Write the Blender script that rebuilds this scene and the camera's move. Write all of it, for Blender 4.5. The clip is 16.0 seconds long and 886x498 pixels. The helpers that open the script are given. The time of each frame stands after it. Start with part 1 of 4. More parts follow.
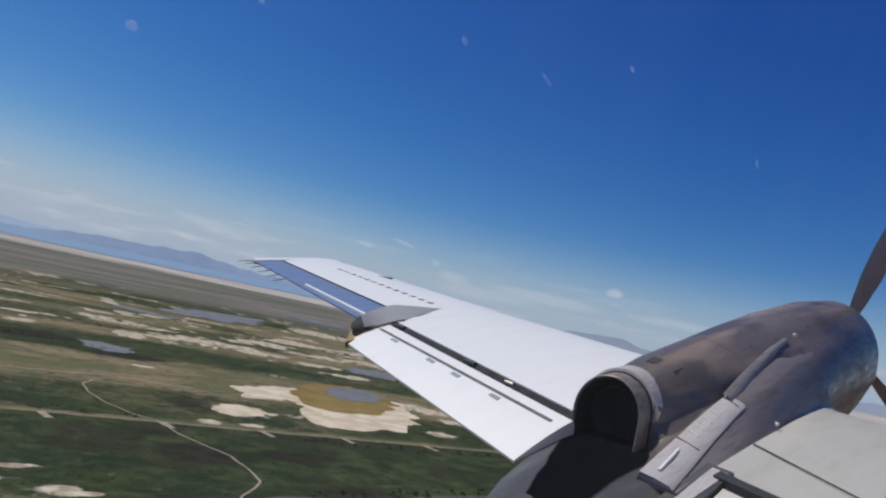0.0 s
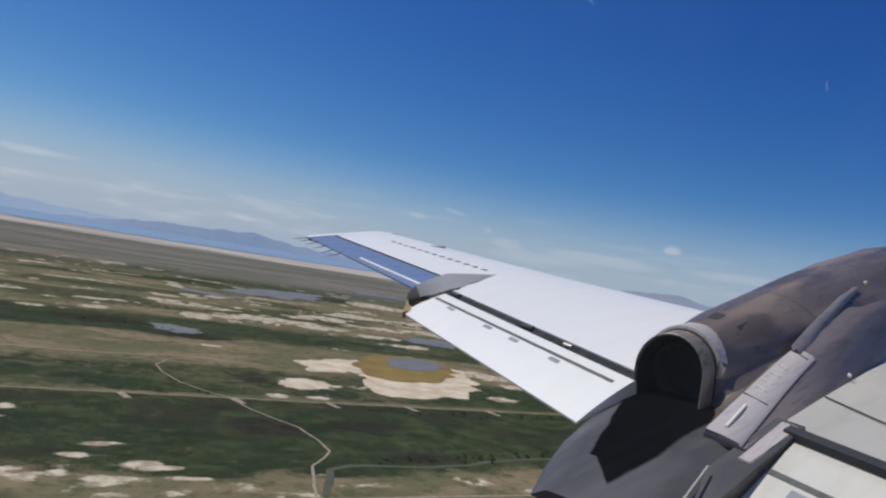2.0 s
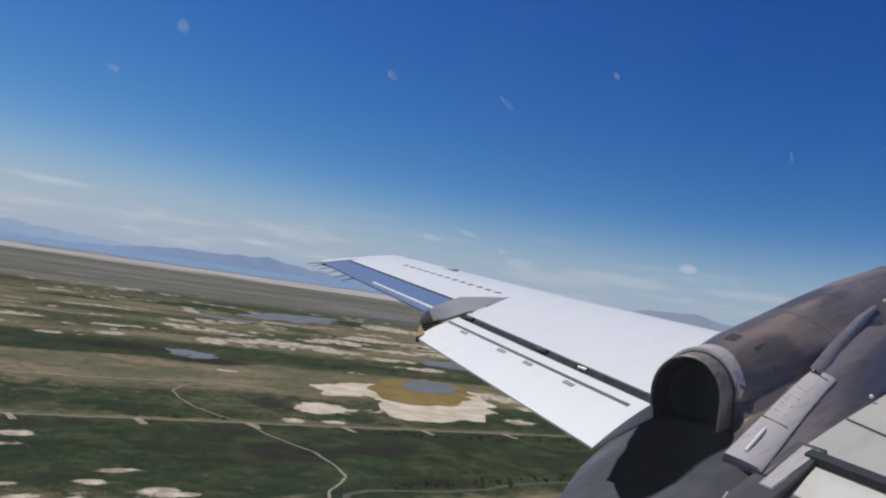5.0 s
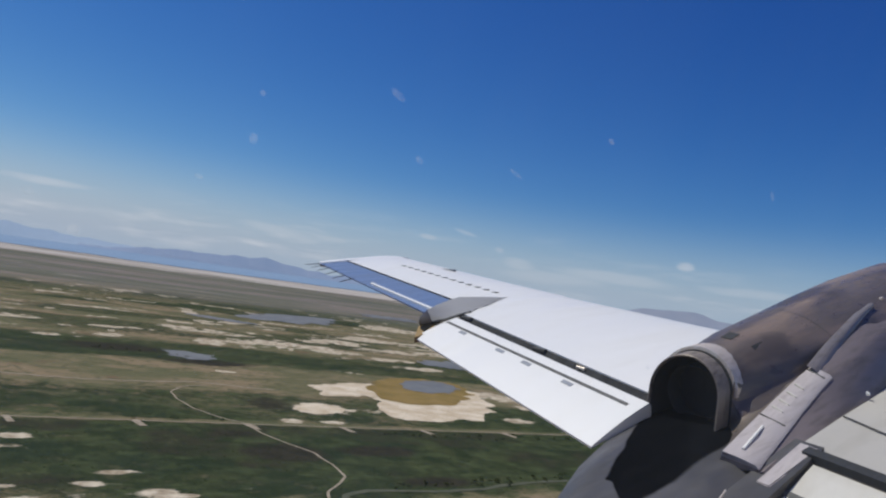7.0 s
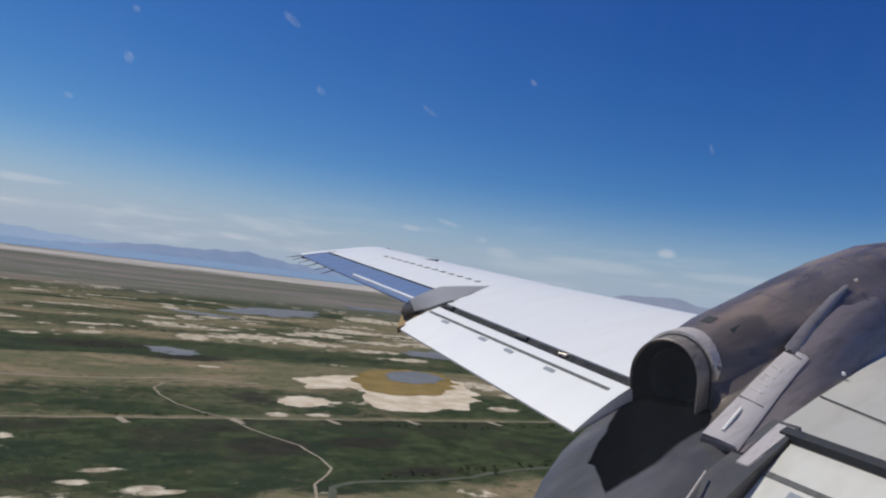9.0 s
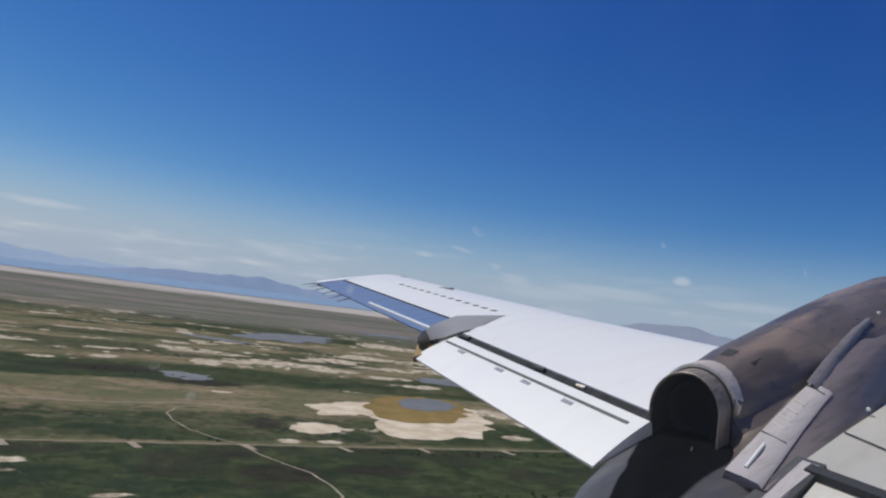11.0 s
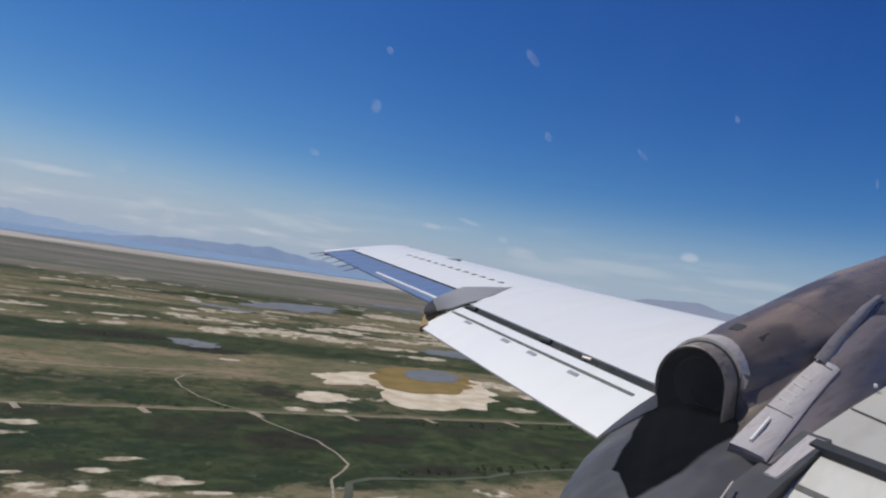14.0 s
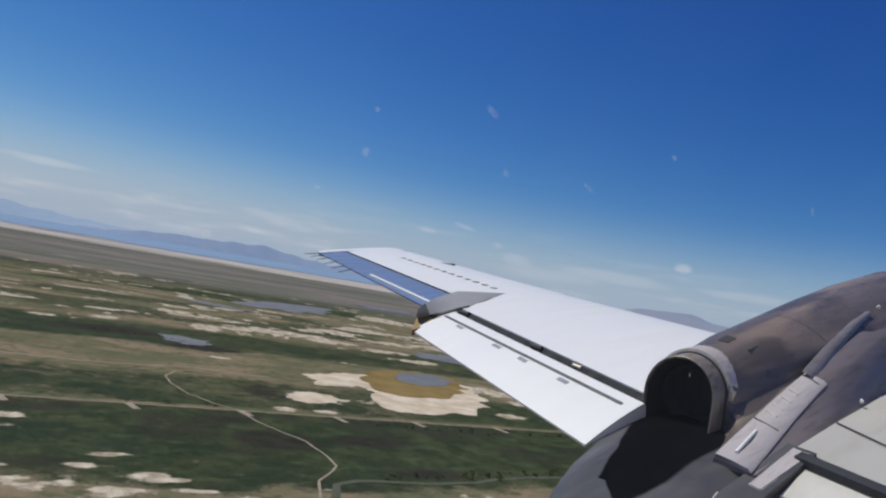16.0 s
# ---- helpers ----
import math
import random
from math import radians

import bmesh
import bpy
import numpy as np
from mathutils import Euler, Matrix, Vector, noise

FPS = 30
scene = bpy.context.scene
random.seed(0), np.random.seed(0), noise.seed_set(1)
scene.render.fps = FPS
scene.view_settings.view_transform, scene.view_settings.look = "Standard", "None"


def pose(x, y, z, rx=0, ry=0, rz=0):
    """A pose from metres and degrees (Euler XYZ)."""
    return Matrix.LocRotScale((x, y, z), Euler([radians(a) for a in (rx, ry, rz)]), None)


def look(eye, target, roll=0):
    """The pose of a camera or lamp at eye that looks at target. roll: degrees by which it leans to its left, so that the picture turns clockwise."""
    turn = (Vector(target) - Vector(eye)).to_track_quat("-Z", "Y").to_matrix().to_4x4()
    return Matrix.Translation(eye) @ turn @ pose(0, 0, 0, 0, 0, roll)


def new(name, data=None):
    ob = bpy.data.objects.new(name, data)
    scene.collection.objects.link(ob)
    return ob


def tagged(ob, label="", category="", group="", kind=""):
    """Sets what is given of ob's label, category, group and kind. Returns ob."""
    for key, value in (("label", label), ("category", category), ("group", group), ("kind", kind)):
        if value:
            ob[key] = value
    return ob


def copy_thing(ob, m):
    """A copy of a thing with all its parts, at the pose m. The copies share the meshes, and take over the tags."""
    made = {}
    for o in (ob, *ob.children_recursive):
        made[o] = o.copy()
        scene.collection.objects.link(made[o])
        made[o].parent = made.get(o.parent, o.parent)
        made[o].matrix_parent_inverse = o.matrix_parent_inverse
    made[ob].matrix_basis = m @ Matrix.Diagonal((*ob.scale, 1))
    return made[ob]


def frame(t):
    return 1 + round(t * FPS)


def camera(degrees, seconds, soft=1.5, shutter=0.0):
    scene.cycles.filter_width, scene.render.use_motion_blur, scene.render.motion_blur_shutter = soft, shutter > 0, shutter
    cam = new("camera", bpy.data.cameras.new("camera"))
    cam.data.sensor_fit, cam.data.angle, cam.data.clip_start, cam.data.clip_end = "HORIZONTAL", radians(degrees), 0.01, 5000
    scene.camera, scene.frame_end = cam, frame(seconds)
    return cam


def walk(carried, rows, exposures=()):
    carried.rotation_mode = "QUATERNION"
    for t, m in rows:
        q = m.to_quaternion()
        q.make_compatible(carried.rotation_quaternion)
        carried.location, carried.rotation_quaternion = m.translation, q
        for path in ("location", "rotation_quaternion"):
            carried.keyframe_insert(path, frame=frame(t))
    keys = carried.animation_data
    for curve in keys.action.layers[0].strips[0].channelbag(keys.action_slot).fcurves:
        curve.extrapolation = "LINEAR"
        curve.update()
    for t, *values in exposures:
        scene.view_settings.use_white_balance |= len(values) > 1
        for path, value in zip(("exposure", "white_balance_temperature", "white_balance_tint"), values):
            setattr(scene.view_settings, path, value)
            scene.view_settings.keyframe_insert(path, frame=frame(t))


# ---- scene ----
# A commuter turboprop over a salt marsh: the aircraft is the place's fixed frame, the plain lies EYE metres below.
EYE = 240.0
LENS = 66.0
PATH = [
    (0.0, -0.015, 0.004, 239.986, 95.72, -12.19, -6.18),
    (0.5, -0.026, -0.004, 239.983, 94.05, -10.39, -3.33),
    (1.0, -0.007, 0.002, 240.006, 93.73, -11.20, -2.70),
    (1.5, -0.010, 0.015, 239.965, 93.00, -8.03, -2.17),
    (2.0, -0.012, 0.012, 239.983, 92.17, -9.24, -1.52),
    (2.5, -0.001, 0.029, 239.983, 92.14, -9.28, -1.61),
    (3.0, -0.019, 0.018, 239.985, 92.00, -8.32, -1.79),
    (3.5, -0.028, 0.017, 239.975, 92.82, -7.55, -1.51),
    (4.0, -0.007, 0.020, 239.983, 93.78, -8.74, -0.26),
    (6.5, 0.003, 0.003, 240.009, 93.84, -7.94, -0.37),
    (7.0, -0.004, -0.000, 240.008, 93.80, -8.07, -0.46),
    (7.5, 0.006, 0.000, 240.000, 93.73, -6.81, -0.38),
    (8.0, 0.025, 0.013, 240.003, 94.00, -6.26, -0.59),
    (8.5, 0.018, 0.014, 239.989, 93.92, -5.76, -1.40),
    (9.0, 0.009, 0.003, 240.001, 93.19, -7.05, -1.86),
    (9.5, 0.013, 0.028, 240.011, 93.37, -7.48, -1.34),
    (10.0, 0.000, 0.016, 240.014, 95.33, -7.05, -1.24),
    (12.5, -0.024, -0.011, 240.035, 94.62, -8.24, 0.10),
    (13.0, -0.013, 0.023, 240.013, 93.41, -7.66, -0.13),
    (13.5, -0.017, 0.012, 240.019, 92.85, -6.84, -0.14),
    (14.0, -0.021, 0.016, 240.007, 92.88, -8.34, -0.17),
    (14.5, -0.010, 0.019, 240.005, 92.93, -8.39, 0.12),
    (15.0, -0.035, 0.002, 240.019, 93.27, -9.63, -0.25),
    (15.5, -0.020, 0.010, 240.001, 92.85, -6.86, 0.91),
    (16.0, -0.018, -0.005, 240.008, 93.30, -9.98, -0.71),
]
AIR = Matrix(((0.75394, -0.63536, -0.16699, 0), (0.62317, 0.77214, -0.12431, 0), (0.20792, -0.01034, 0.97809, EYE), (0, 0, 0, 1)))
cam = camera(LENS, 16.0, soft=2.2)
walk(cam, [(t, pose(x, y, z, rx, ry, rz)) for t, x, y, z, rx, ry, rz in PATH], [(0.0, 0.0), (16.0, 0.0)])

# ---- world and sun ----
SUN_AZ, SUN_EL = -60.0, 60.0      # degrees clockwise from +y, and above the horizon
world = bpy.data.worlds.new("sky")
scene.world = world
world.use_nodes = True
sun = new("sun", bpy.data.lights.new("sun", "SUN"))
sun.data.energy, sun.data.angle, sun.data.color = 3.75, radians(0.55), (1.0, 0.98, 0.89)
sa, se = radians(SUN_AZ), radians(SUN_EL)
SUN_DIR = Vector((math.sin(sa) * math.cos(se), math.cos(sa) * math.cos(se), math.sin(se)))
sun.matrix_world = look(SUN_DIR * 400 + Vector((0, 0, EYE)), (0, 0, EYE))


class Nodes:
    """Short hand for node trees: N(kind, inputs..., settings...)."""

    def __init__(self, tree):
        self.tree = tree
        tree.nodes.clear()

    def add(self, kind, ins=None, operation="", attribute_name=""):
        node = self.tree.nodes.new(kind)
        if operation:
            node.operation = operation
        if attribute_name:
            node.attribute_name = attribute_name
        for key, value in (ins or {}).items():
            self.to(node.inputs[key], value)
        return node

    def to(self, socket, value):
        if isinstance(value, bpy.types.NodeSocket):
            self.tree.links.new(value, socket)
        else:
            socket.default_value = value

    def math(self, op, a, b=0.0, c=0.0, clamp=False):
        node = self.add("ShaderNodeMath", {0: a, 1: b, 2: c}, op)
        node.use_clamp = clamp
        return node.outputs[0]

    def ramp(self, x, lo, hi, a=0.0, b=1.0):
        node = self.add("ShaderNodeMapRange", {"Value": x, "From Min": lo, "From Max": hi, "To Min": a, "To Max": b})
        node.interpolation_type = "SMOOTHSTEP"
        return node.outputs[0]

    def mix(self, f, a, b, blend="MIX"):
        node = self.add("ShaderNodeMix")
        node.data_type, node.blend_type = "RGBA", blend
        self.to(node.inputs[0], f), self.to(node.inputs[6], a), self.to(node.inputs[7], b)
        return node.outputs[2]

    def noise(self, vec, scale, detail=4.0, rough=0.55):
        return self.add("ShaderNodeTexNoise", {"Vector": vec, "Scale": scale, "Detail": detail, "Roughness": rough}).outputs[0]

    def scaled(self, vec, s):
        return self.add("ShaderNodeMapping", {"Vector": vec, "Scale": s}).outputs[0]


def sky_dir(az, el):
    a, e = radians(az), radians(el)
    return Vector((math.sin(a) * math.cos(e), math.cos(a) * math.cos(e), math.sin(e)))


N = Nodes(world.node_tree)
sky = N.add("ShaderNodeTexSky")
sky.sky_type, sky.sun_disc, sky.sun_elevation, sky.sun_rotation = "NISHITA", False, se, sa
sky.altitude, sky.air_density, sky.dust_density, sky.ozone_density = 200.0, 1.0, 0.0, 1.0
way = N.add("ShaderNodeTexCoord").outputs["Generated"]
split = N.add("ShaderNodeSeparateXYZ", {0: way})
up = split.outputs[2]
wisp = N.noise(N.scaled(way, (5, 5, 34)), 1.6, 8, 0.62)
veil = N.noise(N.scaled(way, (2, 2, 12)), 1.3, 3)
band = N.math("MULTIPLY", N.ramp(up, 0.0, 0.03), N.ramp(up, 0.115, 0.04))
cloud = N.math("MULTIPLY", N.math("MULTIPLY", N.ramp(wisp, 0.47, 0.74), N.ramp(veil, 0.38, 0.62)), band)
# single small clouds: bearing, height, half length, half height, slope, density
for az, el, wide, high, lean, dense in ((19.6, 4.85, 0.75, 0.40, 0.0, 0.6), (-31.4, 4.1, 3.4, 0.34, 0.0, 0.55), (-14.0, 3.3, 3.4, 0.42, -0.10, 0.36),
                                        (-1.4, 4.6, 0.8, 0.24, -0.1, 0.42), (1.6, 5.4, 1.1, 0.2, -0.2, 0.32), (4.6, 4.35, 0.5, 0.3, -0.2, 0.35), (6.4, 3.4, 1.6, 0.5, -0.1, 0.36),
                                        (14.4, 3.25, 6.0, 0.55, -0.03, 0.34), (24.0, 3.3, 4.0, 0.4, 0.0, 0.34), (9.0, 2.6, 5.0, 0.6, 0.03, 0.28)):
    c = sky_dir(az, el)
    east = Vector((math.cos(radians(az)), -math.sin(radians(az)), 0)) + Vector((0, 0, lean))
    tall = Vector((0, 0, 1)) - c * c.z - lean * Vector((east.x, east.y, 0))
    rel = N.add("ShaderNodeVectorMath", {0: way, 1: c}, operation="SUBTRACT").outputs[0]
    p = N.add("ShaderNodeVectorMath", {0: rel, 1: east / radians(wide)}, operation="DOT_PRODUCT").outputs["Value"]
    q = N.add("ShaderNodeVectorMath", {0: rel, 1: tall / radians(high)}, operation="DOT_PRODUCT").outputs["Value"]
    front = N.add("ShaderNodeVectorMath", {0: way, 1: c}, operation="DOT_PRODUCT").outputs["Value"]
    d2 = N.math("ADD", N.math("MULTIPLY", p, p), N.math("MULTIPLY", q, q))
    rag = N.math("ADD", d2, N.math("MULTIPLY_ADD", wisp, -2.6, 1.3))
    puff = N.math("MULTIPLY", N.math("MULTIPLY", N.ramp(rag, 1.3, 0.0), dense), N.ramp(front, 0.8, 0.9))
    cloud = N.math("MAXIMUM", cloud, puff)
cloud = N.math("MULTIPLY", cloud, 0.8, clamp=True)
# deep clear-air blue: each colour falls off faster with height than in the plain model
rgb = N.add("ShaderNodeSeparateColor", {0: sky.outputs[0]})
clear = N.add("ShaderNodeCombineColor", {0: N.math("MULTIPLY", N.math("POWER", rgb.outputs[0], 2.36), 0.0474), 1: N.math("MULTIPLY", N.math("POWER", rgb.outputs[1], 1.56), 0.191),
                                         2: N.math("MULTIPLY", N.math("POWER", rgb.outputs[2], 0.96), 0.80)}).outputs[0]
haze = N.math("MULTIPLY", N.math("POWER", N.ramp(up, 0.17, 0.0), 1.2), 0.95)
clear = N.mix(haze, clear, (3.1, 4.2, 5.4, 1))
tone = N.mix(cloud, clear, (5.9, 6.2, 6.7, 1))
back = N.add("ShaderNodeBackground", {"Color": tone, "Strength": 0.1})
N.add("ShaderNodeOutputWorld", {"Surface": back.outputs[0]})


# ---- materials ----
def material(name):
    m = bpy.data.materials.new(name)
    m.use_nodes = True
    return m, Nodes(m.node_tree)


def finish(n, colour, rough=0.5, metal=0.0, bump=None, strength=0.2, distance=0.01, coat=0.0, alpha=None, spec=0.5):
    b = n.add("ShaderNodeBsdfPrincipled", {"Base Color": colour, "Roughness": rough, "Metallic": metal, "Coat Weight": coat, "Specular IOR Level": spec})
    if bump is not None:
        n.to(b.inputs["Normal"], n.add("ShaderNodeBump", {"Height": bump, "Strength": strength, "Distance": distance}).outputs[0])
    if alpha is not None:
        n.to(b.inputs["Alpha"], alpha)
    n.add("ShaderNodeOutputMaterial", {"Surface": b.outputs[0]})


def coords(n):
    return n.add("ShaderNodeTexCoord").outputs["Object"]


def worn(name, base, dirt, rough, metal=0.0, size=3.0, amount=0.35, streak=(1, 4, 1), bump=0.06, coat=0.0):
    """Painted or bare sheet with grime in two sizes, streaked along the airflow."""
    m, n = material(name)
    at = coords(n)
    big = n.noise(n.scaled(at, streak), size, 5, 0.6)
    fine = n.noise(at, size * 28, 3)
    f = n.math("ADD", n.ramp(big, 0.42, 0.75, 0, amount), n.ramp(fine, 0.45, 0.8, 0, amount * 0.35), clamp=True)
    finish(n, n.mix(f, (*base, 1), (*dirt, 1)), n.ramp(big, 0.3, 0.7, rough * 0.85, min(1, rough * 1.25)), metal, fine, bump, 0.002, coat)
    return m


WHITE = worn("white_wing_paint", (0.80, 0.79, 0.76), (0.55, 0.53, 0.48), 0.38, size=1.4, amount=0.3, streak=(0.6, 3, 1), coat=0.15)
WHITE_DULL = worn("dusty_white_paint", (0.58, 0.56, 0.51), (0.38, 0.35, 0.295), 0.5, size=2.2, amount=0.45, streak=(0.7, 3, 1))
WHITE_GRIMY = worn("grimy_cream_paint", (0.44, 0.42, 0.38), (0.27, 0.245, 0.21), 0.45, size=1.8, amount=0.5, streak=(0.6, 2.5, 1))
# The sky's blue on the aileron is put into this base colour.
BLUE = worn("sky_blue_aileron_paint", (0.145, 0.205, 0.34), (0.11, 0.155, 0.25), 0.35, size=2.0, amount=0.5)
GREY = worn("grey_paint", (0.27, 0.27, 0.275), (0.17, 0.17, 0.175), 0.6, size=3, amount=0.3, streak=(1, 1, 1), bump=0.02)
RUBBER = worn("black_seal", (0.018, 0.02, 0.022), (0.05, 0.05, 0.05), 0.7, size=9)
GROOVE = worn("grimy_groove", (0.10, 0.10, 0.095), (0.05, 0.05, 0.05), 0.75, size=7)
OCHRE = worn("ochre_primer", (0.30, 0.19, 0.06), (0.12, 0.08, 0.04), 0.7, size=9, amount=0.6)
STEEL = worn("scuffed_bright_steel", (0.76, 0.66, 0.55), (0.36, 0.27, 0.19), 0.40, 0.5, size=11, amount=0.6, bump=0.2)
PLATE = worn("grey_plate", (0.26, 0.28, 0.31), (0.14, 0.14, 0.15), 0.5, size=9)
PIPE = worn("sooty_steel", (0.25, 0.215, 0.185), (0.06, 0.05, 0.045), 0.45, 0.4, size=9, amount=0.8, bump=0.2)
# Near black for soot and, in pipe and slot, for the hollow's shade.
HOLE = worn("soot_and_hollow_shade", (0.006, 0.007, 0.009), (0.011, 0.011, 0.013), 0.9, size=8)
STRAKE = worn("dull_fairing_metal", (0.50, 0.455, 0.445), (0.30, 0.26, 0.25), 0.5, 0.15, size=6, amount=0.6, streak=(0.8, 5, 3))
# Pale tone that holds the reflected streak along the shoulder's ridge.
BEAD = worn("pale_sheen_metal", (0.25, 0.225, 0.218), (0.11, 0.094, 0.09), 0.38, 0.3, size=7, amount=0.8, streak=(0.8, 3, 3), bump=0.15)
# Darker than the strake: its turn away from the sun is in the colour.
FLANK = worn("smoked_shaded_fairing_metal", (0.22, 0.182, 0.176), (0.10, 0.082, 0.08), 0.5, 0.15, size=5, amount=0.75, streak=(0.6, 4, 3))
PROP = worn("prop_blade_paint", (0.24, 0.22, 0.24), (0.14, 0.12, 0.13), 0.5, size=4)
CABIN = worn("cabin_lining", (0.20, 0.19, 0.18), (0.14, 0.13, 0.12), 0.8, size=6)


def cowl_material(name, k):
    """Brown-grey bare cowling, unevenly smoked."""
    m, n = material(name)
    tint = lambda r, g, b: (r * k, g * 0.96 * k, b * 0.90 * k, 1)
    at = coords(n)
    big = n.noise(n.scaled(at, (0.4, 2, 2)), 2.2, 6, 0.55)
    mid = n.noise(n.scaled(at, (0.6, 2, 2)), 9, 5, 0.6)
    fine = n.noise(at, 70, 3)
    c = n.mix(n.ramp(big, 0.3, 0.7), tint(0.094, 0.082, 0.078), tint(0.165, 0.139, 0.125))
    c = n.mix(n.ramp(n.noise(n.scaled(at, (0.5, 3, 3)), 6, 5, 0.6), 0.5, 0.75, 0, 0.45), c, tint(0.19, 0.14, 0.108))
    c = n.mix(n.ramp(n.noise(n.scaled(at, (0.2, 2.4, 2.4)), 1.7, 4, 0.5), 0.46, 0.66, 0, 0.7), c, tint(0.29, 0.22, 0.172))
    c = n.mix(n.ramp(n.noise(n.scaled(at, (0.6, 1.6, 1.6)), 2.1, 4, 0.5), 0.46, 0.62, 0, 0.7), c, tint(0.05, 0.044, 0.043))
    c = n.mix(n.ramp(fine, 0.55, 0.8, 0, 0.25), c, (0.05, 0.05, 0.055, 1))
    finish(n, c, n.ramp(mid, 0.3, 0.7, 0.26, 0.5), 0.22, fine, 0.12, 0.003, spec=0.48)
    return m


def tail_material():
    """Dull grey tail paint; behind the exhaust narrows a tongue of soot and painted shadow."""
    m, n = material("grey_tail_soot_and_shadow")
    at = coords(n)
    x, y, z = n.add("ShaderNodeSeparateXYZ", {0: at}).outputs
    big = n.noise(n.scaled(at, (0.5, 2, 2)), 2.6, 5, 0.6)
    mid = n.noise(n.scaled(at, (0.6, 2, 2)), 9, 5, 0.6)
    fine = n.noise(at, 70, 3)
    c = n.mix(n.ramp(big, 0.35, 0.68), (0.050, 0.049, 0.051, 1), (0.085, 0.081, 0.080, 1))
    c = n.mix(n.ramp(mid, 0.5, 0.75, 0, 0.4), c, (0.045, 0.040, 0.039, 1))
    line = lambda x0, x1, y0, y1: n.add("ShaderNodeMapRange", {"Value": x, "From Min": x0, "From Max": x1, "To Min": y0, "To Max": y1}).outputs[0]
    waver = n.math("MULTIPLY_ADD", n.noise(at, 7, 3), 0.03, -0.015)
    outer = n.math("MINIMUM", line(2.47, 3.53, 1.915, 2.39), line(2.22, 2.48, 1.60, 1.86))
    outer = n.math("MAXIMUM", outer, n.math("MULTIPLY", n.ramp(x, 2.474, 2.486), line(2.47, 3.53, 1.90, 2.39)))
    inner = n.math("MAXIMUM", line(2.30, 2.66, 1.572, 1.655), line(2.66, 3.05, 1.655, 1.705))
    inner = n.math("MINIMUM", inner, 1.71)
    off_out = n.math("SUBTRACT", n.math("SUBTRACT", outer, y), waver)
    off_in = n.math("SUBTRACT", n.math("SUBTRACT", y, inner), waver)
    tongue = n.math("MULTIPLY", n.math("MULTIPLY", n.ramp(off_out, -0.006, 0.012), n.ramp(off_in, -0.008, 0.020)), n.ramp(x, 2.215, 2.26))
    # near-black colour for the soot together with the exhaust's cast shadow
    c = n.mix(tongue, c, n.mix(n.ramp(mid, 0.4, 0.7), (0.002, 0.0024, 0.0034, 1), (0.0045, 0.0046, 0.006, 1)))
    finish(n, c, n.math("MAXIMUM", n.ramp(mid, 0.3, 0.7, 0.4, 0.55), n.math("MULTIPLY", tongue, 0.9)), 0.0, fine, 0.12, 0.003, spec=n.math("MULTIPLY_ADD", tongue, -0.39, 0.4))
    return m


COWL, TAIL = cowl_material("smoked_cowling", 1.14), tail_material()


